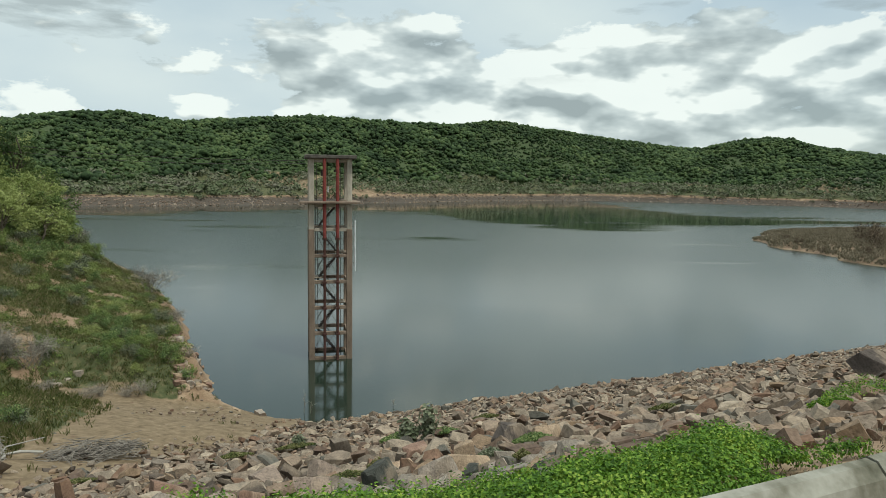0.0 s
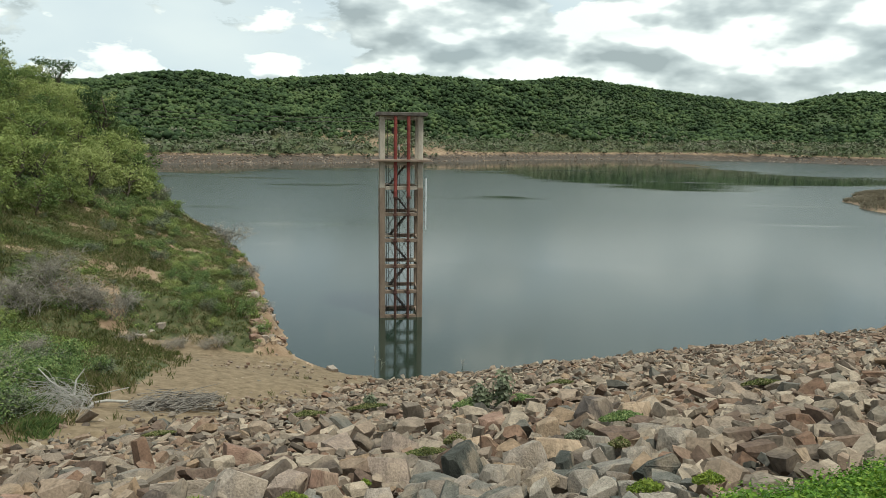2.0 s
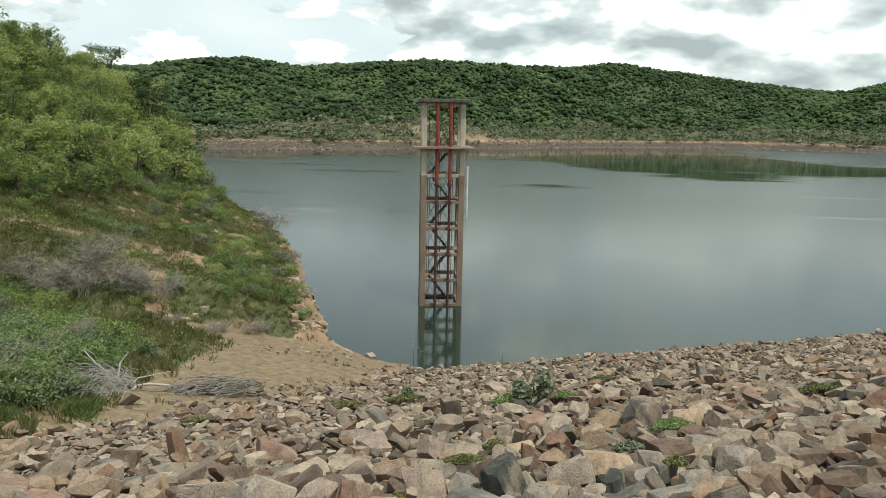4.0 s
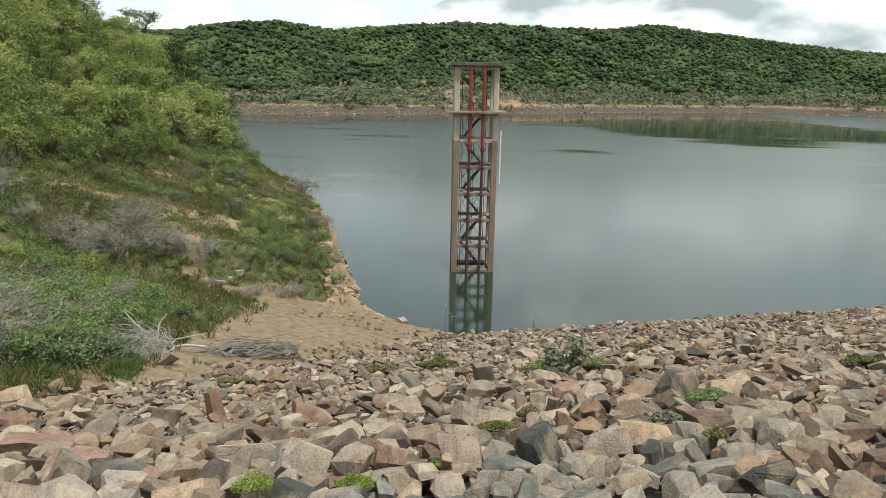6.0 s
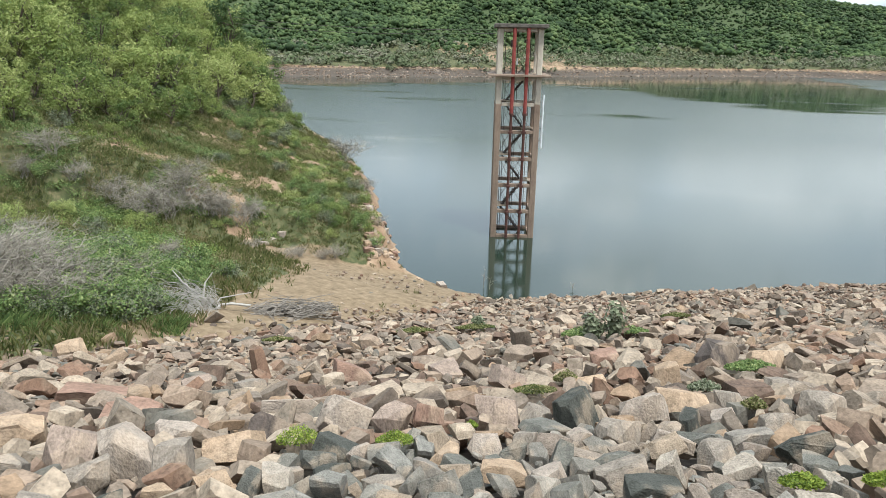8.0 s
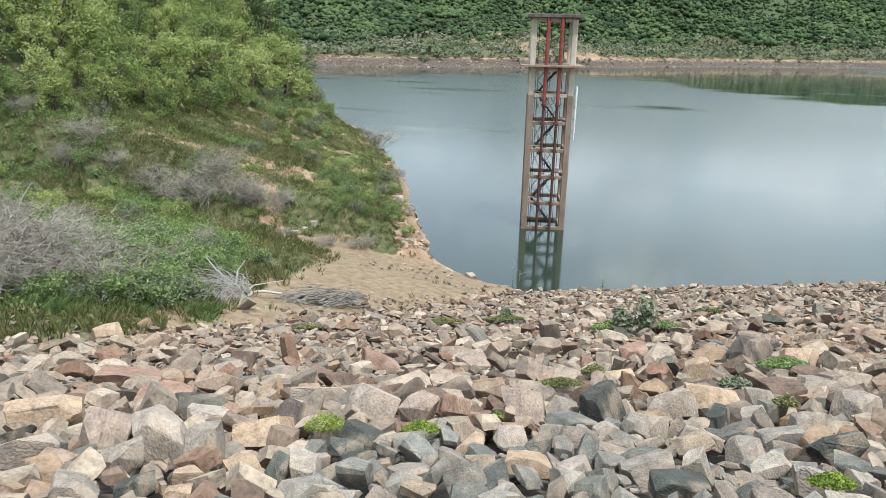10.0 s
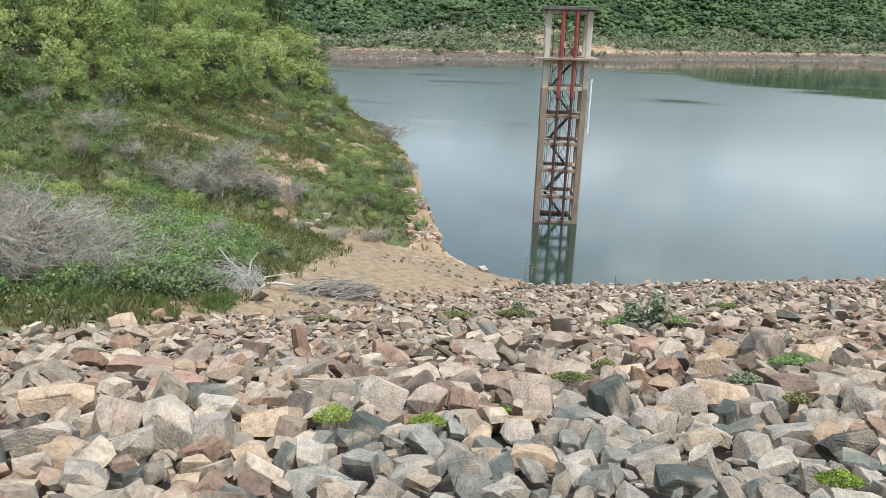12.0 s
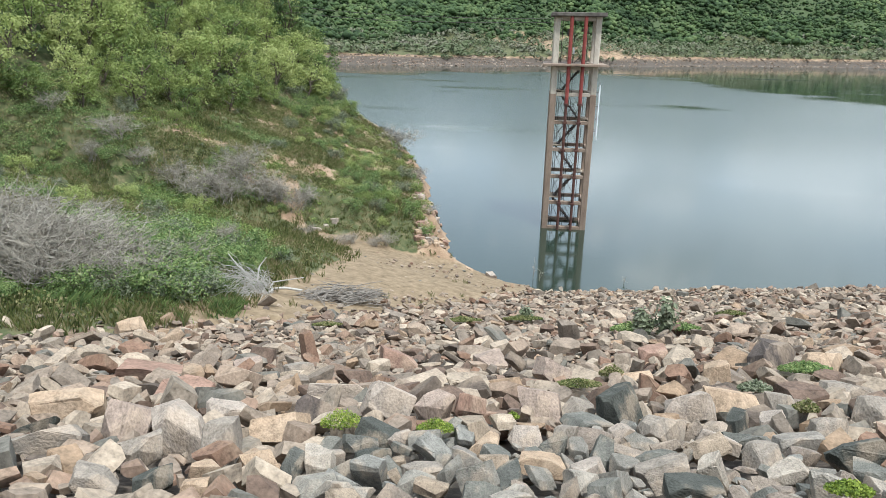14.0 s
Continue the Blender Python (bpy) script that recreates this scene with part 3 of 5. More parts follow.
def far_woods(count, seed):
    """Each far crown is a heap of small ragged clumps of foliage, so that its outline is uneven and its underside dark."""
    g = np.random.default_rng(seed)
    bm = bmesh.new()
    bmesh.ops.create_icosphere(bm, subdivisions=1, radius=1)
    bm.verts.index_update()
    ico = np.array([v.co[:] for v in bm.verts])
    tri = np.array([[v.index for v in f.verts] for f in bm.faces])
    bm.free()
    x, y, z = far_spots(34, 215, int(count * 1.1), g)
    e = far_height(x, y)[1]
    ok = e > 34 + 24 * hash_noise(x, y, 26, 33)
    x, y, z = x[ok][:count], y[ok][:count], z[ok][:count]
    count = len(x)
    size = 1.4 * g.uniform(0.45, 1.9, count) * (0.65 + 0.7 * hash_noise(x, y, 22, 31))
    lumps = 3
    a = g.uniform(0, 2 * math.pi, (count, lumps))
    r = size[:, None] * g.uniform(0.2, 0.8, (count, lumps))
    h = size[:, None] * g.uniform(0.15, 0.85, (count, lumps))
    c = np.stack([x[:, None] + r * np.cos(a), y[:, None] + r * np.sin(a), z[:, None] + h], -1).reshape(-1, 3)
    k = len(c)
    rr = np.repeat(size, lumps)[:, None, None] * g.uniform(0.36, 0.68, (k, 1, 1))
    v = c[:, None, :] + ico[None] * rr * g.uniform(0.7, 1.25, (k, len(ico), 1)) * np.array([1, 1, 0.8])
    f = tri[None] + (np.arange(k) * len(ico))[:, None, None]
    return tagged(new("far_woodland", sheet("far_woodland", v.reshape(-1, 3), f.reshape(-1, 3), MAT_LEAF_HILL, True)), "dense dark green thorn woodland on the far hills", "woodland", kind="stuff")


far_woods(26000, 11)
far_cover("far_scrub", "pale dry scrub on the far shore slope", 6, 56, 2900, 1.25, 0.45, 20, MAT_SCRUB, 12)


# ---- the riprap ----
def stone_shapes(count, seed, chipped=False, cuts=(7, 8, 9, 10)):
    """Quarry stone: a block whose corners and edges are struck off by flat breaks."""
    g = random.Random(seed)
    made = []
    for i in range(count):
        bm = bmesh.new()
        half = Vector((0.5, 0.5 * g.uniform(0.6, 0.95), 0.5 * g.uniform(0.36, 0.78)))
        bmesh.ops.create_cube(bm, size=2, matrix=Matrix.Diagonal((*half, 1)))
        for k in range(g.choice(cuts)):
            n = Vector([g.gauss(0, 1) / h for h in half]).normalized()
            reach = sum(abs(a * h) for a, h in zip(n, half))
            got = bmesh.ops.bisect_plane(bm, geom=bm.verts[:] + bm.edges[:] + bm.faces[:], plane_co=n * reach * g.uniform(0.55, 0.86), plane_no=n, clear_outer=True)
            rim = [e for e in got["geom_cut"] if isinstance(e, bmesh.types.BMEdge)]
            if len(rim) > 2:
                bmesh.ops.contextual_create(bm, geom=rim)
        bmesh.ops.remove_doubles(bm, verts=bm.verts, dist=0.02)
        shear = Matrix(((1, g.gauss(0, 0.18), g.gauss(0, 0.2)), (0, 1, g.gauss(0, 0.2)), (g.gauss(0, 0.12), 0, 1)))
        for v in bm.verts:
            v.co = shear @ v.co
        bmesh.ops.recalc_face_normals(bm, faces=bm.faces)
        if chipped:
            bmesh.ops.bevel(bm, geom=list(bm.edges), offset=0.016, segments=1, affect="EDGES")
            for v in bm.verts:
                v.co += Vector([g.gauss(0, 0.008) for _ in range(3)])
        bmesh.ops.triangulate(bm, faces=bm.faces)
        bm.normal_update()
        bm.verts.index_update()
        co = np.array([v.co[:] for v in bm.verts])
        co = (co - (co.max(0) + co.min(0)) / 2) / (co.max(0) - co.min(0)) * np.array(half) * 1.72
        made.append((co, np.array([[v.index for v in f.verts] for f in bm.faces])))
        bm.free()
    return made


SHAPES = stone_shapes(40, 5)
CHIPPED = stone_shapes(36, 6, True, cuts=(9, 10, 11, 12, 13))
CHIPS = stone_shapes(24, 9, cuts=(3, 4))
LANDMARKS = []


def landmark(u, s, width, tall, turn, mat, word):
    """A stone that stands out from the rest."""
    LANDMARKS.append((u, s, width, width * 0.72, tall, turn, mat, word))


landmark(5.19, 7.80, 0.55, 0.36, 20, MAT_ROCK_DARK, "dark purple-grey")
landmark(4.02, 6.72, 0.40, 0.26, 70, MAT_ROCK_TAN, "tan")
landmark(2.56, 5.19, 0.31, 0.26, 30, MAT_ROCK_BLUE, "dark blue-green")
landmark(4.31, 8.71, 0.52, 0.25, 10, MAT_ROCK_RED, "orange-brown long")
landmark(3.41, 5.34, 0.42, 0.21, 5, MAT_ROCK_TAN, "tan-brown")
landmark(3.16, 4.85, 0.19, 0.14, 40, MAT_ROCK_BLUE, "blue-grey")
landmark(3.02, 5.16, 0.37, 0.22, -20, MAT_ROCK_PALE, "pale grey")
landmark(2.56, 4.60, 0.30, 0.17, 25, MAT_ROCK_GREY, "grey")
landmark(2.35, 4.61, 0.15, 0.11, 10, MAT_ROCK_PALE, "pale")
landmark(2.32, 5.29, 0.24, 0.18, 30, MAT_ROCK_GREY, "brownish grey")
landmark(2.10, 5.40, 0.33, 0.26, -15, MAT_ROCK_PINK, "pinkish grey")
landmark(1.63, 5.50, 0.26, 0.21, 20, MAT_ROCK_RED, "orange-brown")
landmark(1.40, 5.48, 0.30, 0.21, 50, MAT_ROCK_PINK, "pinkish grey")
landmark(1.09, 5.65, 0.49, 0.28, -10, MAT_ROCK_PALE, "pale pinkish")
landmark(0.67, 6.41, 0.53, 0.16, 0, MAT_ROCK_PALE, "pale flat")
landmark(0.63, 5.35, 0.35, 0.20, 15, MAT_ROCK_DARK, "dark grey")
landmark(0.48, 4.93, 0.36, 0.18, -8, MAT_ROCK_TAN, "tan-brown")
landmark(1.03, 4.75, 0.26, 0.14, -35, MAT_ROCK_BLUE, "dark blue-green")
landmark(1.01, 4.31, 0.21, 0.08, 10, MAT_ROCK_BLUE, "dark blue-green")
landmark(1.16, 4.56, 0.14, 0.12, 20, MAT_ROCK_PALE, "pale")
landmark(0.25, 4.52, 0.27, 0.22, 25, MAT_ROCK_GREY, "grey")
landmark(-0.02, 4.76, 0.34, 0.31, -12, MAT_ROCK_PALE, "large pale grey")
landmark(-0.15, 4.51, 0.26, 0.17, 30, MAT_ROCK_GREY, "grey")
landmark(-0.47, 5.19, 0.33, 0.26, 15, MAT_ROCK_PINK, "pinkish")
landmark(-1.14, 5.90, 0.55, 0.24, 0, MAT_ROCK_TAN, "flat tan")
landmark(-0.74, 4.82, 0.47, 0.16, 5, MAT_ROCK_GREY, "broad flat grey")
landmark(-1.11, 5.39, 0.30, 0.11, 20, MAT_ROCK_BLUE, "grey-green")
landmark(-1.32, 8.38, 1.15, 0.17, 0, MAT_ROCK_RED, "rusty red flat")
landmark(-0.38, 8.15, 0.39, 0.26, 40, MAT_ROCK_PINK, "pinkish")
landmark(0.17, 8.06, 0.37, 0.20, 15, MAT_ROCK_GREY, "grey")
landmark(-0.62, 6.84, 0.57, 0.19, -10, MAT_ROCK_RED, "red-brown")
landmark(0.03, 5.64, 0.37, 0.16, 10, MAT_ROCK_PALE, "pale")
landmark(1.25, 8.69, 0.62, 0.22, 5, MAT_ROCK_RED, "red-brown")
landmark(2.27, 8.40, 0.47, 0.21, 20, MAT_ROCK_PINK, "brownish pink")
landmark(2.05, 4.60, 0.20, 0.13, 60, MAT_ROCK_GREY, "grey")
landmark(1.83, 4.63, 0.20, 0.12, 10, MAT_ROCK_PALE, "pale grey")
landmark(1.56, 4.41, 0.22, 0.10, -15, MAT_ROCK_TAN, "tan")
landmark(1.92, 3.84, 0.23, 0.11, 30, MAT_ROCK_PALE, "pale grey")
landmark(2.23, 3.81, 0.26, 0.10, 0, MAT_ROCK_GREY, "greenish grey")
landmark(2.24, 3.56, 0.34, 0.09, 5, MAT_ROCK_BLUE, "blue-green flat")
landmark(3.72, 5.29, 0.24, 0.19, 20, MAT_ROCK_GREY, "grey")
landmark(3.34, 4.78, 0.23, 0.14, 50, MAT_ROCK_PALE, "pale grey")
landmark(3.45, 4.48, 0.25, 0.14, 5, MAT_ROCK_GREY, "grey")
landmark(5.37, 7.23, 0.48, 0.29, 30, MAT_ROCK_TAN, "tan-brown")
landmark(4.63, 5.93, 0.37, 0.15, 0, MAT_ROCK_GREY, "grey")
landmark(0.31, 3.84, 0.13, 0.08, 15, MAT_ROCK_TAN, "orange")
landmark(0.50, 4.19, 0.17, 0.13, 25, MAT_ROCK_TAN, "tan")
landmark(2.72, 4.30, 0.26, 0.13, -10, MAT_ROCK_PALE, "pale grey")
landmark(1.23, 3.93, 0.21, 0.09, 0, MAT_ROCK_GREY, "grey")
landmark(0.79, 4.29, 0.21, 0.09, 15, MAT_ROCK_GREY, "bluish grey")
landmark(0.28, 4.11, 0.17, 0.09, 10, MAT_ROCK_TAN, "brown")
landmark(1.77, 4.04, 0.25, 0.09, -5, MAT_ROCK_TAN, "pale tan")
landmark(2.63, 7.05, 0.44, 0.24, 20, MAT_ROCK_PINK, "pinkish")
landmark(3.31, 6.83, 0.43, 0.16, 0, MAT_ROCK_TAN, "tan")
landmark(4.12, 4.93, 0.30, 0.19, 10, MAT_ROCK_GREY, "grey")
landmark(3.17, 3.91, 0.27, 0.13, -15, MAT_ROCK_BLUE, "blue-grey")
landmark(2.80, 4.00, 0.24, 0.12, 25, MAT_ROCK_GREY, "grey")
landmark(-0.12, 3.95, 0.25, 0.11, 0, MAT_ROCK_GREY, "grey")
landmark(0.11, 3.96, 0.19, 0.11, 30, MAT_ROCK_BLUE, "blue-grey")
landmark(15.4, 9.7, 1.0, 0.75, 20, MAT_ROCK_DARK, "dark brown")
landmark(-4.0, 14.5, 0.65, 0.42, 30, MAT_ROCK_TAN, "tan")


def scatter(u0, u1, s0, s1, per_m2, lo, hi, taken, gap, g):
    """Stones thrown one by one where no other lies."""
    out = []
    cell = 0.5
    for _ in range(int((u1 - u0) * (s1 - s0) * per_m2)):
        u, s, w = g.uniform(u0, u1), g.uniform(s0, s1), lo + (hi - lo) * g.random() ** 1.8
        # the upper stones run smaller
        w = min(w, float(np.interp(s, [2.4, 3.5, 4.3, 5.3, 8.0, 12.0], [0.12, 0.17, 0.23, 0.35, 0.44, 0.52])) * (0.8 + 0.4 * g.random()))
        i, j = int(u // cell), int(s // cell)
        r = w * gap
        ok = True
        for a in (-1, 0, 1):
            for b in (-1, 0, 1):
                for (x, y, q) in taken.get((i + a, j + b), ()):
                    if (x - u) ** 2 + (y - s) ** 2 < (r + q) ** 2:
                        ok = False
                        break
        if ok:
            taken.setdefault((i, j), []).append((u, s, r))
            out.append((u, s, w))
    return out


def build_riprap():
    g = random.Random(21)
    taken = {}
    for u, s, w, dp, h, *_ in LANDMARKS:
        taken.setdefault((int(u // 0.5), int(s // 0.5)), []).append((u, s, w * 0.4))
    got = scatter(-6, 9, 4.7, 9.5, 1.6, 0.34, 0.48, taken, 0.36, g)
    got += scatter(-11, 62, 2.5, 31.0, 1.9, 0.30, 0.52, taken, 0.34, g)
    got += scatter(-5, 10, 2.7, 8.0, 60.0, 0.18, 0.28, taken, 0.31, g)
    got += scatter(-11, 62, 2.5, 31.0, 26.0, 0.17, 0.31, taken, 0.31, g)
    got += scatter(-9, 40, 2.4, 31.0, 36.0, 0.09, 0.17, taken, 0.32, g)
    got += scatter(-5, 12, 2.3, 13.0, 75.0, 0.05, 0.1, taken, 0.36, g)
    arr = np.array(got)
    u, s = arr[:, 0], arr[:, 1]
    hb = bank_height(u, s)
    keep = (dam_height(s) >= hb - 0.12) | ((dam_height(s) >= hb - 0.4) & (np.random.default_rng(4).uniform(0, 1, len(u)) < 0.25))
    # the creeper's bed beside the kerb holds few stones
    bed = (s < creeper_edge(u)) & (u > 0.8)
    keep &= ~(bed & (np.random.default_rng(5).uniform(0, 1, len(u)) < 0.85))
    arr = arr[keep]
    x, y = to_xy(arr[:, 0], arr[:, 1])
    z = height(x, y)
    slope = Matrix.Rotation(TURN, 4, "Z") @ Matrix.Rotation(-radians(19), 4, "X")
    top = thing("riprap", "slope of loose broken quarry stone facing the lake", "stone slope", kind="structure")
    meshes = {}
    near = sorted(range(len(arr)), key=lambda k: (arr[k, 0] - 1.9) ** 2 + (arr[k, 1] - 3.9) ** 2 - 3 * arr[k, 2])[:235]
    nearset = set(near)
    vs, fs, base = [], [], 0
    for k in range(len(arr)):
        w = arr[k, 2]
        turn = Matrix.Rotation(g.uniform(0, 6.28), 4, "Z") @ Matrix.Rotation(g.gauss(0, 0.42), 4, "X") @ Matrix.Rotation(g.gauss(0, 0.42), 4, "Y")
        flat = float(np.interp(arr[k, 1], [5.0, 7.5], [1.0, 0.7]))
        stretch = Matrix.Diagonal((w * g.uniform(0.85, 1.25) / flat ** 0.5, w * g.uniform(0.78, 1.05), w * g.uniform(0.8, 1.3) * flat, 1))
        m = Matrix.Translation((x[k], y[k], z[k] + w * g.uniform(-0.12, 0.4))) @ slope @ turn @ stretch
        sh = g.randrange(len(SHAPES))
        if k in nearset:
            sh %= len(CHIPPED)
            mat = MAT_ROCK_NEAR if arr[k, 1] < 4.6 + 0.5 * g.random() else MAT_ROCK
            if (sh, mat.name) not in meshes:
                meshes[sh, mat.name] = sheet("rock", *CHIPPED[sh], mat)
            ob = new("rock", meshes[sh, mat.name])
            ob.parent = top
            ob.matrix_world = m
        else:
            v, f = CHIPPED[sh % len(CHIPPED)] if w > 0.24 and arr[k, 1] < 13 else SHAPES[sh] if w > 0.17 else CHIPS[sh % len(CHIPS)]
            mm = np.array(m)
            vs.append(v @ mm[:3, :3].T + mm[:3, 3])
            fs.append(f + base)
            base += len(v)
    far = new("rubble", sheet("rubble", np.concatenate(vs), np.concatenate(fs), MAT_ROCK_FAR))
    far.parent = top
    tagged(far, "pink, tan and grey broken stones", kind="stuff")
    for i, (lu, ls, w, dp, h, a, mat, word) in enumerate(LANDMARKS):
        px, py = to_xy(lu, ls)
        v, f = CHIPPED[(i * 7 + 11) % len(CHIPPED)]
        ext = v.max(0) - v.min(0)
        ob = new("rock", sheet("rock", v, f, mat))
        ob.parent = top
        ob.matrix_world = Matrix.Translation((px, py, float(height(px, py)) + h * 0.38)) @ slope @ Matrix.Rotation(radians(a), 4, "Z") @ Matrix.Rotation(g.gauss(0, 0.22), 4, "X") @ Matrix.Rotation(g.gauss(0, 0.22), 4, "Y") @ Matrix.Diagonal((w * 0.88 / ext[0], dp * 0.85 / ext[1], h * 1.12 / ext[2], 1))
        tagged(ob, word + " quarry stone")


def creeper_edge(u):
    return 2.5 + 0.08 * np.sin(u * 2.6) + 0.06 * np.sin(u * 5.3 + 1)


# ---- the intake tower ----
def build_tower():
    ax, ay, bx, by = -6.762, 41.424, -4.217, 41.951
    a = math.atan2(by - ay, bx - ax)
    W = math.hypot(bx - ax, by - ay)
    tower = thing("intake_tower", "tall open concrete intake tower with red pipes standing in the lake", "water tower", pose(ax, ay, 0, 0, 0, math.degrees(a)))
    # local x along the front, y away from the dam
    C, D = 0.35, 2.5
    for cx in (0, W - C):
        for cy in (0, D - C):
            part("column", box(cx, cx + C, cy, cy + C, -5, 7.95, 0.025), MAT_CONC_WET, tower, "brown water-stained concrete column")
            o = 0.02
            part("column", box(cx + o, cx + C - o, cy + o, cy + C - o, 7.95, 12.15, 0.02), MAT_CONC, tower, "pale concrete column")
    for k in range(6):
        z = 0.03 + 1.58 * k
        mat = MAT_CONC_WET if k < 5 else MAT_CONC
        hgt = 0.2 if k else 0.26
        for cy in (0.03, D - C + 0.03):
            part("beam", box(C, W - C, cy, cy + 0.26, z - hgt / 2, z + hgt / 2, 0.015), mat, tower)
        for cx in (0.03, W - C + 0.03):
            part("beam", box(cx, cx + 0.26, C, D - C, z - hgt / 2, z + hgt / 2, 0.015), mat, tower)
    part("platform", box(-0.5, W + 0.45, -0.45, D + 0.45, 9.50, 9.63, 0.02), MAT_CONC_WET, tower, "overhanging concrete platform")
    for cy in (0.05, D - 0.3):
        part("beam", box(C, W - C, cy, cy + 0.25, 9.28, 9.5, 0.01), MAT_CONC, tower)
    part("roof", box(-0.2, W + 0.22, -0.3, D + 0.25, 12.15, 12.36, 0.03), MAT_SLAB, tower, "dark overhanging roof slab")
    for cy in (0.06, D - 0.3):
        part("beam", box(C, W - C, cy, cy + 0.22, 11.95, 12.15, 0.01), MAT_CONC, tower)
    for px in (0.36 * W, 0.655 * W):
        part("pipe", bar((px, -0.16, 7.4), (px, -0.16, 12.15), 0.105, sides=14), MAT_RED, tower, "red painted gate rod pipe")
        part("pipe", bar((px, -0.16, -5), (px, -0.16, 7.4), 0.082, sides=12), MAT_RUST, tower, "rusty brown gate rod pipe")
        for k in range(1, 5):
            z = 0.03 + 1.58 * k
            part("bracket", box(px - 0.13, px + 0.13, -0.27, 0.03, z - 0.06, z + 0.06, 0.01), MAT_RUST, tower)
        part("flange", bar((px, -0.16, 7.34), (px, -0.16, 7.46), 0.15, sides=14), MAT_RUST, tower)
        # hoist gear under the roof
        part("hoist", box(px - 0.16, px + 0.16, 0.5, 0.95, 11.1 if px < W / 2 else 11.35, 11.5, 0.03), MAT_STEEL, tower, "small dark hoist box")
    # zigzag stair in the rear half, with rails
    y0, y1 = 1.25, 1.75
    for k in range(0, 6):
        za, zb = 0.03 + 1.58 * k, 0.03 + 1.58 * (k + 1)
        if k == 5:
            zb = 9.5
        xa, xb = (0.55, W - 0.75) if k % 2 else (W - 0.75, 0.55)
        st = part("stair_flight", bar((xa, y0, za), (xb, y0, zb), 0.045, bar((xa, y1, za), (xb, y1, zb), 0.045, sides=5), sides=5), MAT_STEEL, tower, "steel stair flight")
        for j in range(1, 8):
            f = j / 8
            x, z = xa + (xb - xa) * f, za + (zb - za) * f
            part("tread", box(x - 0.12, x + 0.12, y0, y1, z - 0.015, z + 0.02), MAT_STEEL, st)
        part("handrail", bar((xa, y0 - 0.03, za + 0.8), (xb, y0 - 0.03, zb + 0.8), 0.018, sides=5), MAT_STEEL, st)
        side = (0.36, 0.95) if k % 2 == 0 else (W - 0.98, W - 0.36)
        part("landing", box(side[0], side[1], 0.95, 2.1, zb + 0.1, zb + 0.16, 0.01), MAT_PLANK, tower, "pale plank landing")
        for px in (0.48, 0.60, 1.18, 1.30, W - 0.72, W - 0.58):
            part("upright", bar((px, 1.98, za), (px, 1.98, zb), 0.018, sides=5), MAT_STEEL, tower)
        if k < 5:
            for p, q in (((0.42, za + 0.2), (1.0, zb - 0.2)), ((1.0, za + 0.2), (0.42, zb - 0.2)), ((1.15, za + 0.3), (1.75, zb - 0.25)), ((1.75, za + 0.3), (1.15, zb - 0.25))):
                part("brace", bar((p[0], 2.0, p[1]), (q[0], 2.0, q[1]), 0.013, sides=4), MAT_STEEL, tower)
    for px in (0.52, 1.22, W - 0.62):
        part("upright", bar((px, 1.6, 9.63), (px, 1.6, 12.0), 0.022, sides=5), MAT_STEEL, tower)
    lamp = part("lamp", bar((1.18, 0.7, 10.15), (1.18, 0.7, 10.5), 0.06, sides=10, r2=0.03), MAT_WHITE, tower, "small white hanging lamp")
    part("cord", bar((1.18, 0.7, 10.5), (1.18, 0.7, 12.15), 0.008, sides=4), MAT_STEEL, lamp)
    rail = part("gauge_pipe", bar((W + 0.17, 0.2, 5.4), (W + 0.17, 0.2, 8.5), 0.055, sides=10), MAT_WHITE, tower, "white level gauge pipe")
    for z in (5.9, 6.6, 7.3, 8.1):
        part("clamp", box(W - 0.02, W + 0.2, 0.17, 0.23, z - 0.02, z + 0.02), MAT_STEEL, rail)
    # two slack power lines from the roof towards the wooded bank
    for off, sag in ((0.0, 1.6), (0.35, 1.9)):
        p0, p1 = Vector((ax - 0.2, ay + off, 12.0 - off * 0.5)), Vector((-78, 95, 19 - off))
        pts = [p0.lerp(p1, i / 24) + Vector((0, 0, -4 * sag * (i / 24) * (1 - i / 24))) for i in range(25)]
        ob = new("power_line", sheet("power_line", *tubes([(pts, [0.018] * 25)], 4), MAT_STEEL))
        tagged(ob, "thin dark slack power line to the tower", "cable", "power lines")



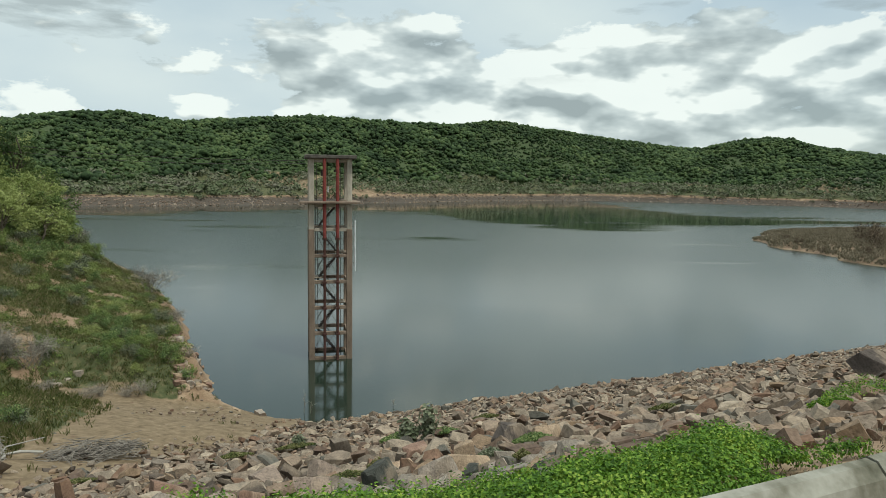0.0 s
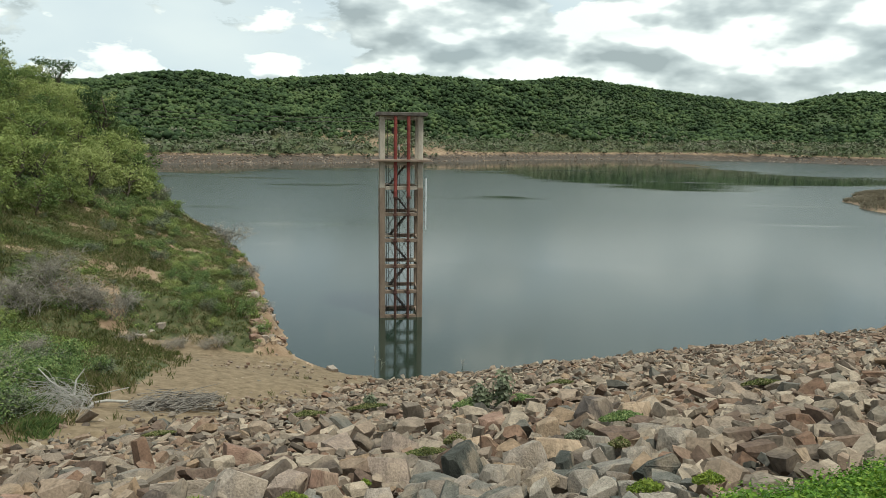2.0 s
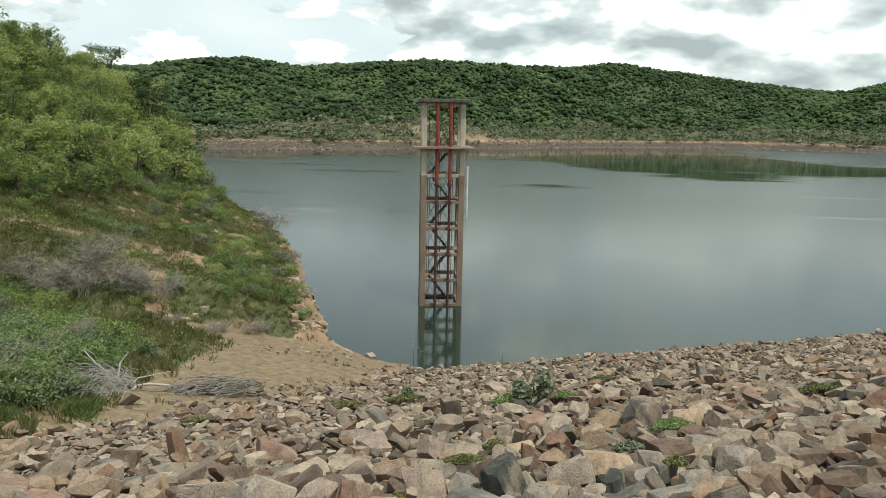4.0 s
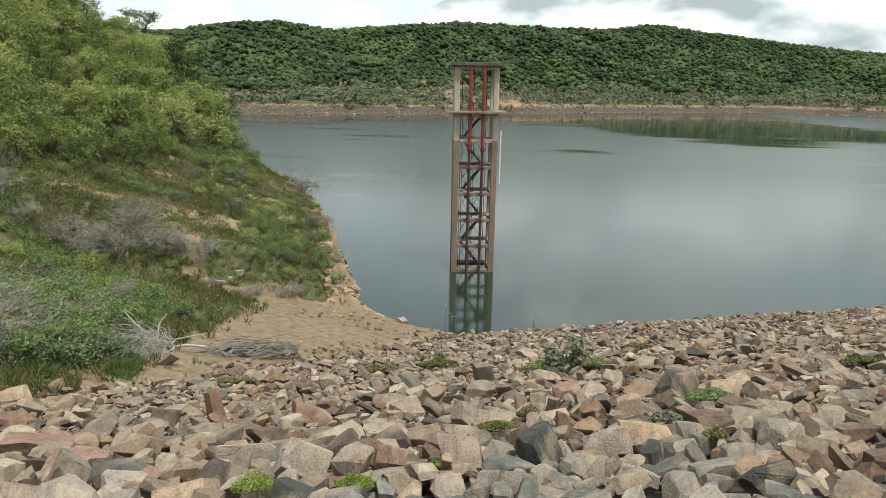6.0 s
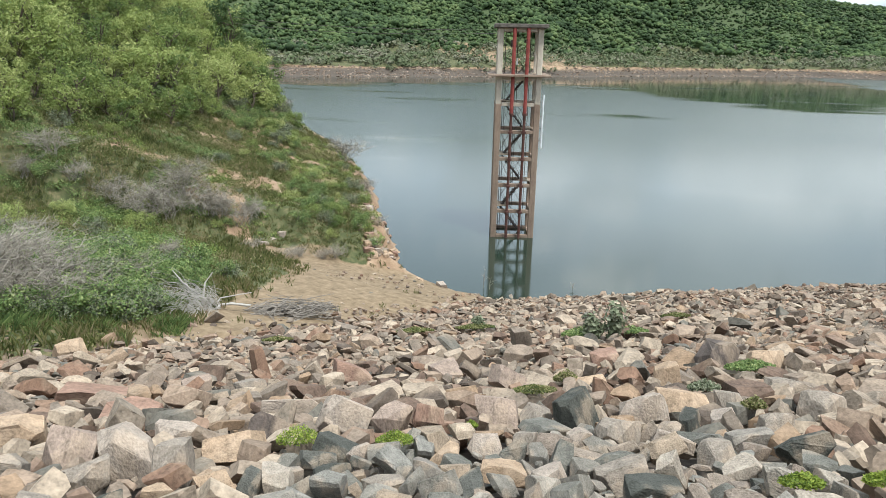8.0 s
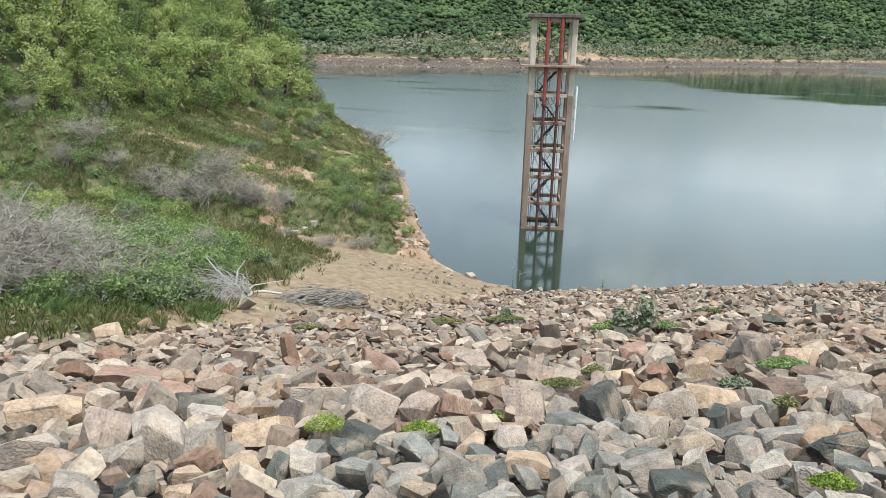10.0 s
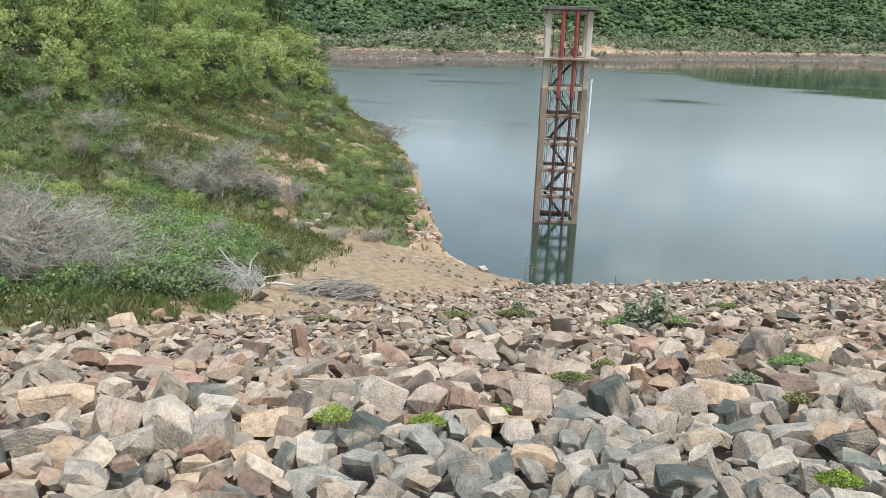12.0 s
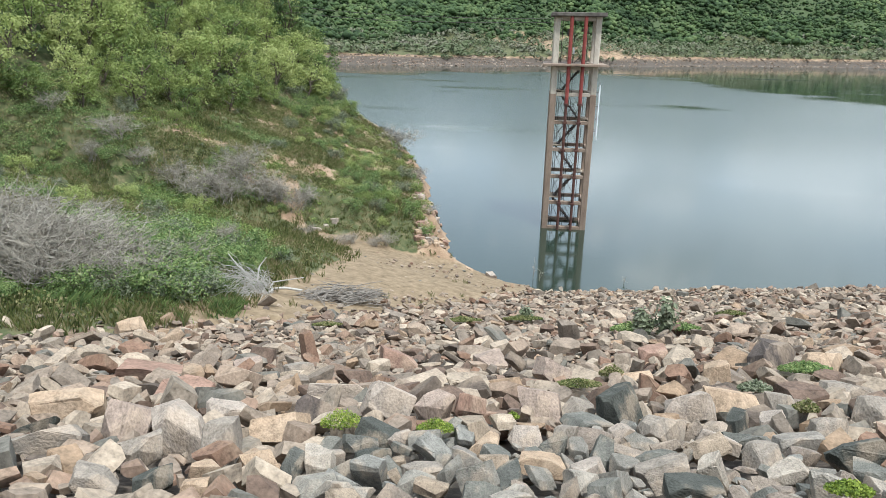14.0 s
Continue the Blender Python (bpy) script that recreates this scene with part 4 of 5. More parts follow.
# ---- plants ----
def tree_meshes(seed, h, spread, leaf, count, flat=0.8, bare=0.35):
    """Trunk with limbs, and a crown of many small leaves in uneven clumps."""
    g = np.random.default_rng(seed)
    paths, tips = [], []
    lean = g.normal(0, 0.12, 2)
    trunk = np.array([[lean[0] * t * h, lean[1] * t * h, t * h * 0.8] for t in np.linspace(-0.08, 1, 7)])
    trunk[1:-1, :2] += g.normal(0, 0.03 * h, (5, 2))
    paths.append((trunk, np.linspace(0.045, 0.014, 7) * h * 0.7))
    for i in range(11):
        a = g.uniform(0, 2 * math.pi)
        k = g.integers(1, 6)
        o = trunk[k]
        reach = spread * g.uniform(0.55, 1.0)
        end = np.array([math.cos(a) * reach, math.sin(a) * reach, h * g.uniform(bare, 1.0)])
        mid = (o + end) / 2 + np.array([0, 0, 0.1 * h]) + g.normal(0, 0.04 * h, 3)
        paths.append((np.array([o, mid, end]), np.array([0.02, 0.012, 0.005]) * h * 0.7))
        tips += [end, (mid + end) / 2]
    tips += [trunk[-1], trunk[-2]]
    for _ in range(14):
        a, r = g.uniform(0, 2 * math.pi), spread * math.sqrt(g.uniform(0, 1)) * 0.8
        tips.append(np.array([math.cos(a) * r, math.sin(a) * r, h * g.uniform(bare + 0.15, 1.02)]))
    tips = np.array(tips)
    per = count // len(tips)
    d = g.normal(0, 1, (len(tips), per, 3))
    d /= np.linalg.norm(d, axis=2, keepdims=True)
    size = spread * g.uniform(0.2, 0.42, (len(tips), 1, 1))
    p = tips[:, None, :] + d * size * g.uniform(0.35, 1.08, (len(tips), per, 1)) ** 0.6 * np.array([1, 1, flat])
    p[:, :, 2] = np.maximum(p[:, :, 2], 0.04 * h)
    out = d + np.array([0, 0, 0.55])
    return tubes(paths, 5), leaves(p.reshape(-1, 3), out.reshape(-1, 3), leaf, slim=0.5, jitter=0.42, gen=g)


def plant_tree(name, label, category, seed, h, spread, leaf, count, mat, m, group, flat=0.8, bare=0.35):
    wood, crown = tree_meshes(seed, h, spread, leaf, count, flat, bare)
    ob = thing(name, label, category, m, group)
    part("trunk", sheet("trunk", *wood, MAT_BARK, True), MAT_BARK, ob)
    part("crown", sheet("crown", *crown, mat), mat, ob)
    return ob


def place(u, s, turn=0.0, size=1.0, sink=0.0):
    x, y = to_xy(u, s)
    return Matrix.Translation((x, y, float(height(x, y)) - sink)) @ Matrix.Rotation(turn, 4, "Z") @ Matrix.Diagonal((size, size, size, 1))


def copy_at(ob, u, s, turn, size, sink=0.0):
    x, y = to_xy(u, s)
    c = copy_thing(ob, Matrix.Translation((x, y, float(height(x, y)) - sink)) @ Matrix.Rotation(turn, 4, "Z"))
    c.scale = (size, size, size)
    return c


def build_woods():
    g = random.Random(3)
    kinds = []
    for i in range(8):
        kinds.append(plant_tree("tree", "leafy light green caatinga tree on the hillside", "tree", 50 + i, 3.0 + 0.25 * (i % 4), 1.5 + 0.15 * (i % 3), 0.1, 1750, MAT_LEAF_TREE, place(-14 - 3.0 * i, 62 + 2 * i), "hillside trees", bare=0.2))
    spots = []
    for _ in range(3200):
        along = g.uniform(-34, 34)
        q = float(np.interp(along, [-27, -23, -15, -8, 2], [-0.6, -3.2, -2.8, -1.2, 0.8])) + 30 * g.random()
        u = -6 - 0.887 * q + 0.461 * along
        s = 60 + 0.461 * q + 0.887 * along
        if shore_u(s) - u < 7.0 or s < 26 or s > 104:
            continue
        gap = 1.6 if q < 14 else 2.2
        if all((u - a) ** 2 + (s - b) ** 2 > gap ** 2 for a, b in spots):
            spots.append((u, s))
    for n, (u, s) in enumerate(spots[:360]):
        q = forest_q(u, s)
        copy_at(kinds[g.randrange(8)], u, s, g.uniform(0, 6.3), g.uniform(0.55, 0.85) if q < 1 else g.uniform(0.7, 1.15))
    # a dark flat-topped tree standing above the rest on the crest, and a taller one beside it
    plant_tree("crest_tree", "dark flat-topped tree standing above the hill crest", "tree", 91, 5.8, 2.6, 0.12, 1500, MAT_LEAF_HILL, place(-15.6, 92), "", flat=0.35, bare=0.78)
    plant_tree("tall_tree", "tall dark green tree on the upper hillside", "tree", 92, 6.2, 2.3, 0.13, 2400, MAT_LEAF_TREE, place(-20.5, 70), "", flat=0.5, bare=0.3)
    plant_tree("tall_tree", "tall dark green tree on the upper hillside", "tree", 93, 6.0, 2.2, 0.13, 2400, MAT_LEAF_HILL, place(-8.6, 74), "", flat=0.7, bare=0.2)


def build_bushes():
    g = random.Random(8)
    kinds = [plant_tree("bush", "low bright green bush on the bank", "bush", 130 + i, 0.8, 0.62, 0.036, 1300, (MAT_BUSH, MAT_LEAF_TREE, MAT_LEAF_GREY)[i % 3], place(0.4 - i * 1.2, 41.2 + 2.2 * i), "bank bushes", bare=0.12) for i in range(6)]
    spots = [(0.4, 38.5), (1.2, 37.6), (0.2, 40.2), (1.6, 39.4), (1.35, 35.9), (0.7, 36.1), (-0.6, 43), (-1.4, 45), (-3.1, 53.5), (-2.2, 50), (-4.4, 47), (2.4, 46), (-1.6, 56), (2.6, 37.2), (2.2, 41.5),
             (-12.4, 36), (-10.8, 33.5), (-13.5, 33), (-9.2, 31.5), (-15.5, 34), (-14.8, 30), (-12, 28.6), (-10.2, 27), (-8, 29), (-16.5, 37.5), (-7.5, 33), (-5.4, 44), (-8.2, 46), (-11, 43), (-13, 41), (0, 49), (3.0, 43.3)]
    for n, (u, s) in enumerate(spots):
        copy_at(kinds[n % 6], u, s, g.uniform(0, 6.3), g.uniform(0.55, 1.15), 0.03)
    for n in range(90):
        u, s = g.uniform(-17, 3.6), g.uniform(34, 62)
        if shore_u(s) - u > 0.9 and forest_q(u, s) < 1.5 and hash_noise(u, s, 4.0, 77) > 0.36:
            copy_at(kinds[n % 6], u, s, g.uniform(0, 6.3), g.uniform(0.3, 0.75), 0.02)
    # the thick green growth at the foot of the stones
    for n in range(120):
        f = g.random()
        u, s = -2.4 - 7.0 * f + g.uniform(-0.6, 0.6), 20.6 - 1.6 * f + g.uniform(-1.4, 4.6)
        if bank_height(u, s) > dam_height(s) + 0.1 and not (u > -4.2 and s < 21.4):
            copy_at(kinds[(0, 3, 0, 0, 3, 2)[n % 6]], u, s, g.uniform(0, 6.3), g.uniform(0.6, 1.25), 0.03)
    for n in range(26):
        u = -3.7 - 2.3 * g.random()
        s = 18.8 + 0.6 * (u + 3.4) + g.uniform(-0.7, 1.2)
        copy_at(kinds[(0, 3, 2)[n % 3]], u, s, g.uniform(0, 6.3), g.uniform(0.7, 1.15), 0.05)
    for n in range(26):
        u = -5.6 - 3.4 * g.random()
        s = 16.6 + 0.55 * (u + 5.6) + g.uniform(-0.5, 0.5)
        copy_at(kinds[(0, 3)[n % 2]], u, s, g.uniform(0, 6.3), g.uniform(0.35, 0.6), 0.03)
    # scrub down to the edge below the wood
    for n in range(80):
        u, s = g.uniform(-10, -1.5), g.uniform(56, 74)
        if shore_u(s) - u > 0.7 and forest_q(u, s) < 5:
            copy_at(kinds[(0, 1, 3, 4, 2)[n % 5]], u, s, g.uniform(0, 6.3), g.uniform(0.8, 1.7), 0.05)
    for n in range(22):
        u, s = g.uniform(-1.6, 3.2), g.uniform(35.4, 47)
        if shore_u(s) - u > 0.8:
            copy_at(kinds[(0, 3, 4)[n % 3]], u, s, g.uniform(0, 6.3), g.uniform(0.4, 0.95), 0.03)
    brown = plant_tree("bush", "dry brown bush at the water's edge", "bush", 150, 1.5, 0.9, 0.06, 500, MAT_TWIG, place(-3.3, 69.5), "", bare=0.15)
    copy_at(brown, 3.2, 47.6, 1.0, 0.7)


def twiggy(seed, h, spread, stems, droop=0.25, thick=0.016, sub=7):
    """A leafless bush: arching stems that fork into fine twigs."""
    g = np.random.default_rng(seed)
    paths = []
    for i in range(stems):
        a, r = g.uniform(0, 2 * math.pi), spread * g.uniform(0.25, 1.0)
        top = h * g.uniform(0.55, 1.0)
        t = np.linspace(0, 1, 6)[:, None]
        base = np.append(g.normal(0, spread * 0.12, 2), 0)
        end = np.array([math.cos(a) * r, math.sin(a) * r, top])
        p = base + (end - base) * t + np.array([0, 0, 1]) * (top * droop * 4 * t * (1 - t)) + np.concatenate([[[0, 0, 0]], g.normal(0, 0.05 * h, (5, 3))])
        paths.append((p, thick * np.linspace(1, 0.35, 6)))
        for j in range(sub):
            k = g.integers(2, 6)
            o = p[k]
            e = o + np.append(g.normal(0, 0.3 * spread, 2), g.normal(0.12 * h, 0.18 * h))
            e[2] = max(e[2], 0.02)
            m = (o + e) / 2 + g.normal(0, 0.04 * h, 3)
            paths.append((np.array([o, m, e]), thick * np.array([0.42, 0.33, 0.2])))
            for _ in range(3):
                e2 = m + (e - m) * g.uniform(0, 1) + g.normal(0, 0.11 * h, 3)
                paths.append((np.array([m, (m + e2) / 2 + g.normal(0, 0.015, 3), e2]), thick * np.array([0.28, 0.24, 0.16])))
    return tubes(paths, 3)


def build_dead_bushes():
    g = random.Random(5)
    kinds = []
    for i in range(5):
        ob = new("dead_bush", sheet("dead_bush", *twiggy(300 + i, 1.0, 1.15, 20, 0.15 + 0.1 * (i % 3), 0.0155, 8), MAT_TWIG))
        tagged(ob, "leafless grey dry bush on the bank", "dead bush", "dead bushes")
        ob.matrix_world = place(-8.4 + i * 1.25, 36.2 - 0.2 * i, i, 1.15)
        kinds.append(ob)
    for n, (u, s, k) in enumerate([(-7.6, 35.3, 1.1), (-6.6, 35.0, 1.2), (-5.2, 35.3, 1.1), (-4.2, 35.8, 0.9), (-9.6, 36.6, 1.0), (-6.0, 36.6, 1.2), (-2.9, 36.2, 0.55),
                                   (-12.2, 37.2, 1.1), (-13.3, 36.6, 1.0), (-11.2, 36.4, 0.8), (-15.6, 38.0, 0.8),
                                   (-7.6, 17.9, 1.3), (-6.6, 18.6, 1.25), (-8.4, 19.6, 1.35), (-9.4, 20.4, 1.4), (-7.2, 20.4, 1.2), (-5.9, 19.6, 1.0), (-8.6, 17.8, 1.3), (-9.8, 18.4, 1.4), (-6.0, 18.3, 0.8), (-10.6, 20.4, 1.3),
                                   (-6.4, 17.0, 1.0), (-5.7, 17.6, 0.9), (-7.2, 16.8, 1.15), (-8.0, 17.0, 1.25), (-5.3, 18.3, 0.8), (-6.9, 17.6, 1.2), (-7.7, 18.5, 1.35), (-8.9, 17.0, 1.3), (-5.0, 19.3, 0.7), (-6.3, 18.9, 1.1), (-7.0, 19.2, 1.2), (-9.3, 19.3, 1.4), (-0.5, 33.1, 0.55), (-1.0, 32.6, 0.5), (1.15, 33.7, 0.62), (0.6, 33.5, 0.5), (3.4, 50.0, 0.75), (2.2, 58.6, 1.7), (3.5, 40.4, 0.5), (3.6, 38.6, 0.5), (-4.8, 26.5, 0.7), (-8.6, 25.0, 0.8), (-2.6, 33.4, 0.5), (-5.3, 19.6, 0.9), (-4.8, 21.0, 0.8)]):
        copy_at(kinds[n % 5], u, s, g.uniform(0, 6.3), k, 0.02)


def build_fallen_branch():
    g = np.random.default_rng(61)
    ob = thing("fallen_branch", "pale dead branch with fine grey twigs lying on the stones", "branch", place(-1.5, 20.35, TURN + 0.1, 1.1))
    # the butt points along the dam; the twigs spread to the left and hang over the green growth
    limbs = [(np.array([[0.15, 0.16, 0.1], [-0.3, 0.04, 0.24], [-0.75, 0.05, 0.22], [-1.1, 0.35, 0.42], [-1.5, 0.5, 0.75], [-1.75, 0.8, 1.0]]), np.array([0.034, 0.036, 0.032, 0.026, 0.018, 0.01])),
             (np.array([[-0.6, 0.02, 0.2], [-1.0, -0.35, 0.12], [-1.5, -0.55, 0.08], [-2.1, -0.5, 0.1]]), np.array([0.04, 0.03, 0.02, 0.012])),
             (np.array([[-1.0, 0.3, 0.4], [-0.95, 0.5, 0.7], [-0.75, 0.55, 0.95]]), np.array([0.03, 0.02, 0.01])),
             (np.array([[-0.7, 0.05, 0.22], [-0.6, 0.5, 0.25], [0.2, 0.9, 0.2]]), np.array([0.025, 0.018, 0.01]))]
    part("limb", sheet("limb", *tubes(limbs, 6), MAT_PALE_WOOD, True), MAT_PALE_WOOD, ob)
    tw = []
    for i in range(430):
        f = g.uniform(0, 1)
        o = np.array([-0.55 - 1.3 * f, -0.9 + 1.6 * g.uniform(0, 1), 0.06 + 0.4 * g.uniform(0, 1) ** 1.5])
        e = o + np.array([-g.uniform(0.1, 1.5), g.normal(-0.35, 0.7), g.normal(0.0, 0.25)])
        e[2] = max(e[2], 0.03)
        tw.append((np.array([o, o * 0.6 + e * 0.4 + np.array([0, 0, 0.27]), e * 0.75 + o * 0.25 + np.array([0, 0, 0.2]), e]), np.array([0.006, 0.005, 0.004, 0.0025])))
    tagged(part("twig_spray", sheet("twig_spray", *tubes(tw, 3), MAT_PALE_WOOD), MAT_PALE_WOOD, ob, "fine pale grey twigs"), kind="stuff")
    # flattened heap of dry sticks beside it
    st = []
    for i in range(420):
        f = g.uniform(-1, 1)
        c = np.array([f * 1.05, g.normal(0, 0.26), abs(g.normal(0.1, 0.10)) * (1.2 - abs(f) * 0.7)])
        a = g.normal(0.1, 0.6)
        d = np.array([math.cos(a), math.sin(a), g.normal(0, 0.16)]) * g.uniform(0.15, 0.42)
        st.append((np.array([c - d, c + g.normal(0, 0.02, 3), c + d]), np.array([0.006, 0.012, 0.006])))
    v, f = tubes(st, 3)
    v[:, 2] = np.maximum(v[:, 2], 0.01)
    heap = new("brush_heap", sheet("brush_heap", v, f, MAT_BRUSH))
    tagged(heap, "flat heap of dry grey brushwood on the stones", "brushwood", kind="stuff")
    heap.matrix_world = place(-0.35, 20.75, TURN + 0.1, 1.2)


def build_shore_bits():
    g = np.random.default_rng(71)
    # bare sapling standing in the shallows, with a second twig further along
    for u, s, h in ((8.1, 31.6, 0.95), (8.35, 31.4, 0.6), (12.3, 30.9, 0.35)):
        paths = [(np.array([[0, 0, -0.6], [0.02, 0, h * 0.5], [0.08, 0.02, h]]), np.array([0.014, 0.011, 0.005]))]
        for i in range(7):
            z = h * g.uniform(0.2, 0.9)
            e = np.array([g.normal(0, 0.22), g.normal(0, 0.2), z + h * g.uniform(0.1, 0.35)])
            paths.append((np.array([[0.03, 0, z], e * 0.6 + np.array([0, 0, z * 0.4]), e]), np.array([0.008, 0.006, 0.003])))
        ob = new("sapling", sheet("sapling", *tubes(paths, 4), MAT_TWIG))
        tagged(ob, "bare dead sapling standing in the shallow water", "sapling")
        x, y = to_xy(u, s)
        ob.matrix_world = Matrix.Translation((x, y, 0))
    # stones lying on the beach, the bank and the broken edge
    def loose(u, s, w, d, h, a, mat, label, i):
        x, y = to_xy(u, s)
        v, f = SHAPES[i % len(SHAPES)]
        ext = v.max(0) - v.min(0)
        ob = new("stone", sheet("stone", v, f, mat))
        tagged(ob, label, "stone", "shore stones")
        ob.matrix_world = Matrix.Translation((x, y, max(float(height(x, y)), 0.0) + h * 0.22)) @ Matrix.Rotation(a, 4, "Z") @ Matrix.Diagonal((w / ext[0], d / ext[1], h / ext[2], 1))
    loose(6.15, 31.95, 0.75, 0.35, 0.3, 2.2, MAT_ROCK_PALE, "long pale stone at the waterline", 4)
    loose(5.2, 32.9, 0.8, 0.2, 0.12, 2.5, MAT_ROCK_TAN, "thin driftwood-like brown stone at the waterline", 9)
    loose(-2.3, 34.6, 0.7, 0.45, 0.3, 0.4, MAT_ROCK_PALE, "pale stone in the grass of the bank", 12)
    loose(-1.4, 35.4, 0.5, 0.4, 0.32, 1.4, MAT_ROCK_PALE, "pale stone in the grass of the bank", 15)
    loose(-1.9, 35.1, 0.4, 0.3, 0.22, 2.4, MAT_ROCK_PALE, "pale stone in the grass of the bank", 17)
    for i in range(90):
        s = 34.2 + 13 * g.uniform(0, 1) ** 1.6
        d = g.uniform(-0.05, 1.9)
        w = g.uniform(0.14, 0.48)
        loose(float(shore_u(s)) - d, s, w * 1.2, w, w * g.uniform(0.6, 1.0), g.uniform(0, 6), (MAT_ROCK_TAN, MAT_ROCK_PALE, MAT_ROCK_RED, MAT_ROCK)[i % 4], "brown stone broken out of the eroded bank edge", i + 20)
    for i in range(60):
        u, s = g.uniform(-4, 6), g.uniform(25, 34)
        if bank_height(u, s) < dam_height(s) or shore_u(s) - u < 0.3:
            continue
        w = g.uniform(0.05, 0.16)
        loose(u, s, w * 1.3, w, w * 0.6, g.uniform(0, 6), MAT_ROCK, "small stone on the sand", i)
    # pebbles and clods over the bank, too many to count
    us, ss = g.uniform(-16, 5.5, 2600), g.uniform(22, 60, 2600)
    x, y = to_xy(us, ss)
    z = height(x, y)
    ok = (bank_height(us, ss) > dam_height(ss)) & (shore_u(ss) - us > 0.1) & (hash_noise(us * 0.7, ss, 3.4, 21) > 0.42)
    vs, fs, base = [], [], 0
    for k in np.nonzero(ok)[0]:
        v, f = SHAPES[k % len(SHAPES)]
        w = 0.05 + 0.17 * g.uniform(0, 1) ** 3
        vs.append(v * w + np.array([x[k], y[k], z[k] + w * 0.15]))
        fs.append(f + base)
        base += len(v)
    tagged(new("pebbles", sheet("pebbles", np.concatenate(vs), np.concatenate(fs), MAT_ROCK_FAR)), "scattered pebbles and clods on the bank", "pebbles", kind="stuff")
    # rocky strip along the far shore
    az = g.uniform(-40, 40, 4200)
    e = g.uniform(-1.5, 7.5, 4200)
    r = far_reach(az) + e
    x, y = r * np.sin(np.radians(az)), r * np.cos(np.radians(az))
    z, ee = far_height(x, y)
    vs, fs, base = [], [], 0
    for k in np.nonzero((z > -0.5) & (ee < 11))[0]:
        v, f = SHAPES[k % len(SHAPES)]
        w = 0.2 + 0.75 * g.uniform(0, 1) ** 2
        vs.append(v * w * np.array([1.4, 1.4, 1.1]) + np.array([x[k], y[k], z[k] + w * 0.1]))
        fs.append(f + base)
        base += len(v)
    tagged(new("shore_rocks", sheet("shore_rocks", np.concatenate(vs), np.concatenate(fs), MAT_SHORE)), "pinkish rocky strip along the far waterline", "rocks", kind="stuff")


def tufts(name, label, us, ss, h, blades, width, mat, gen, lean=0.5, lift=0.0):
    """Grass: bent blades, each a slim quad, standing in tufts on the ground."""
    x, y = to_xy(us, ss)
    z = height(x, y) + lift
    k = len(us)
    hh = np.broadcast_to(np.asarray(h, float), (k,))
    o = np.repeat(np.stack([x, y, z], 1), blades, 0) + np.concatenate([gen.normal(0, 0.07, (k * blades, 2)), np.zeros((k * blades, 1))], 1)
    hb = np.repeat(hh, blades) * gen.uniform(0.5, 1.2, k * blades)
    a = gen.uniform(0, 2 * math.pi, k * blades)
    d = np.stack([np.cos(a), np.sin(a), np.zeros_like(a)], 1)
    w = np.stack([-np.sin(a), np.cos(a), np.zeros_like(a)], 1) * width * gen.uniform(0.6, 1.4, (k * blades, 1))
    up = np.array([0, 0, 1.0])
    ln = gen.uniform(0.1, lean, (k * blades, 1))
    mid = o + (up * 0.55 + d * ln * 0.35) * hb[:, None]
    tip = o + (up * 0.95 + d * ln) * hb[:, None]
    v = np.stack([o - w * 0.6, o + w * 0.6, mid + w, tip, mid - w], 1).reshape(-1, 3)
    f = np.arange(5 * k * blades).reshape(-1, 5)
    return tagged(new(name, sheet(name, v, f, mat)), label, "grass", kind="stuff")


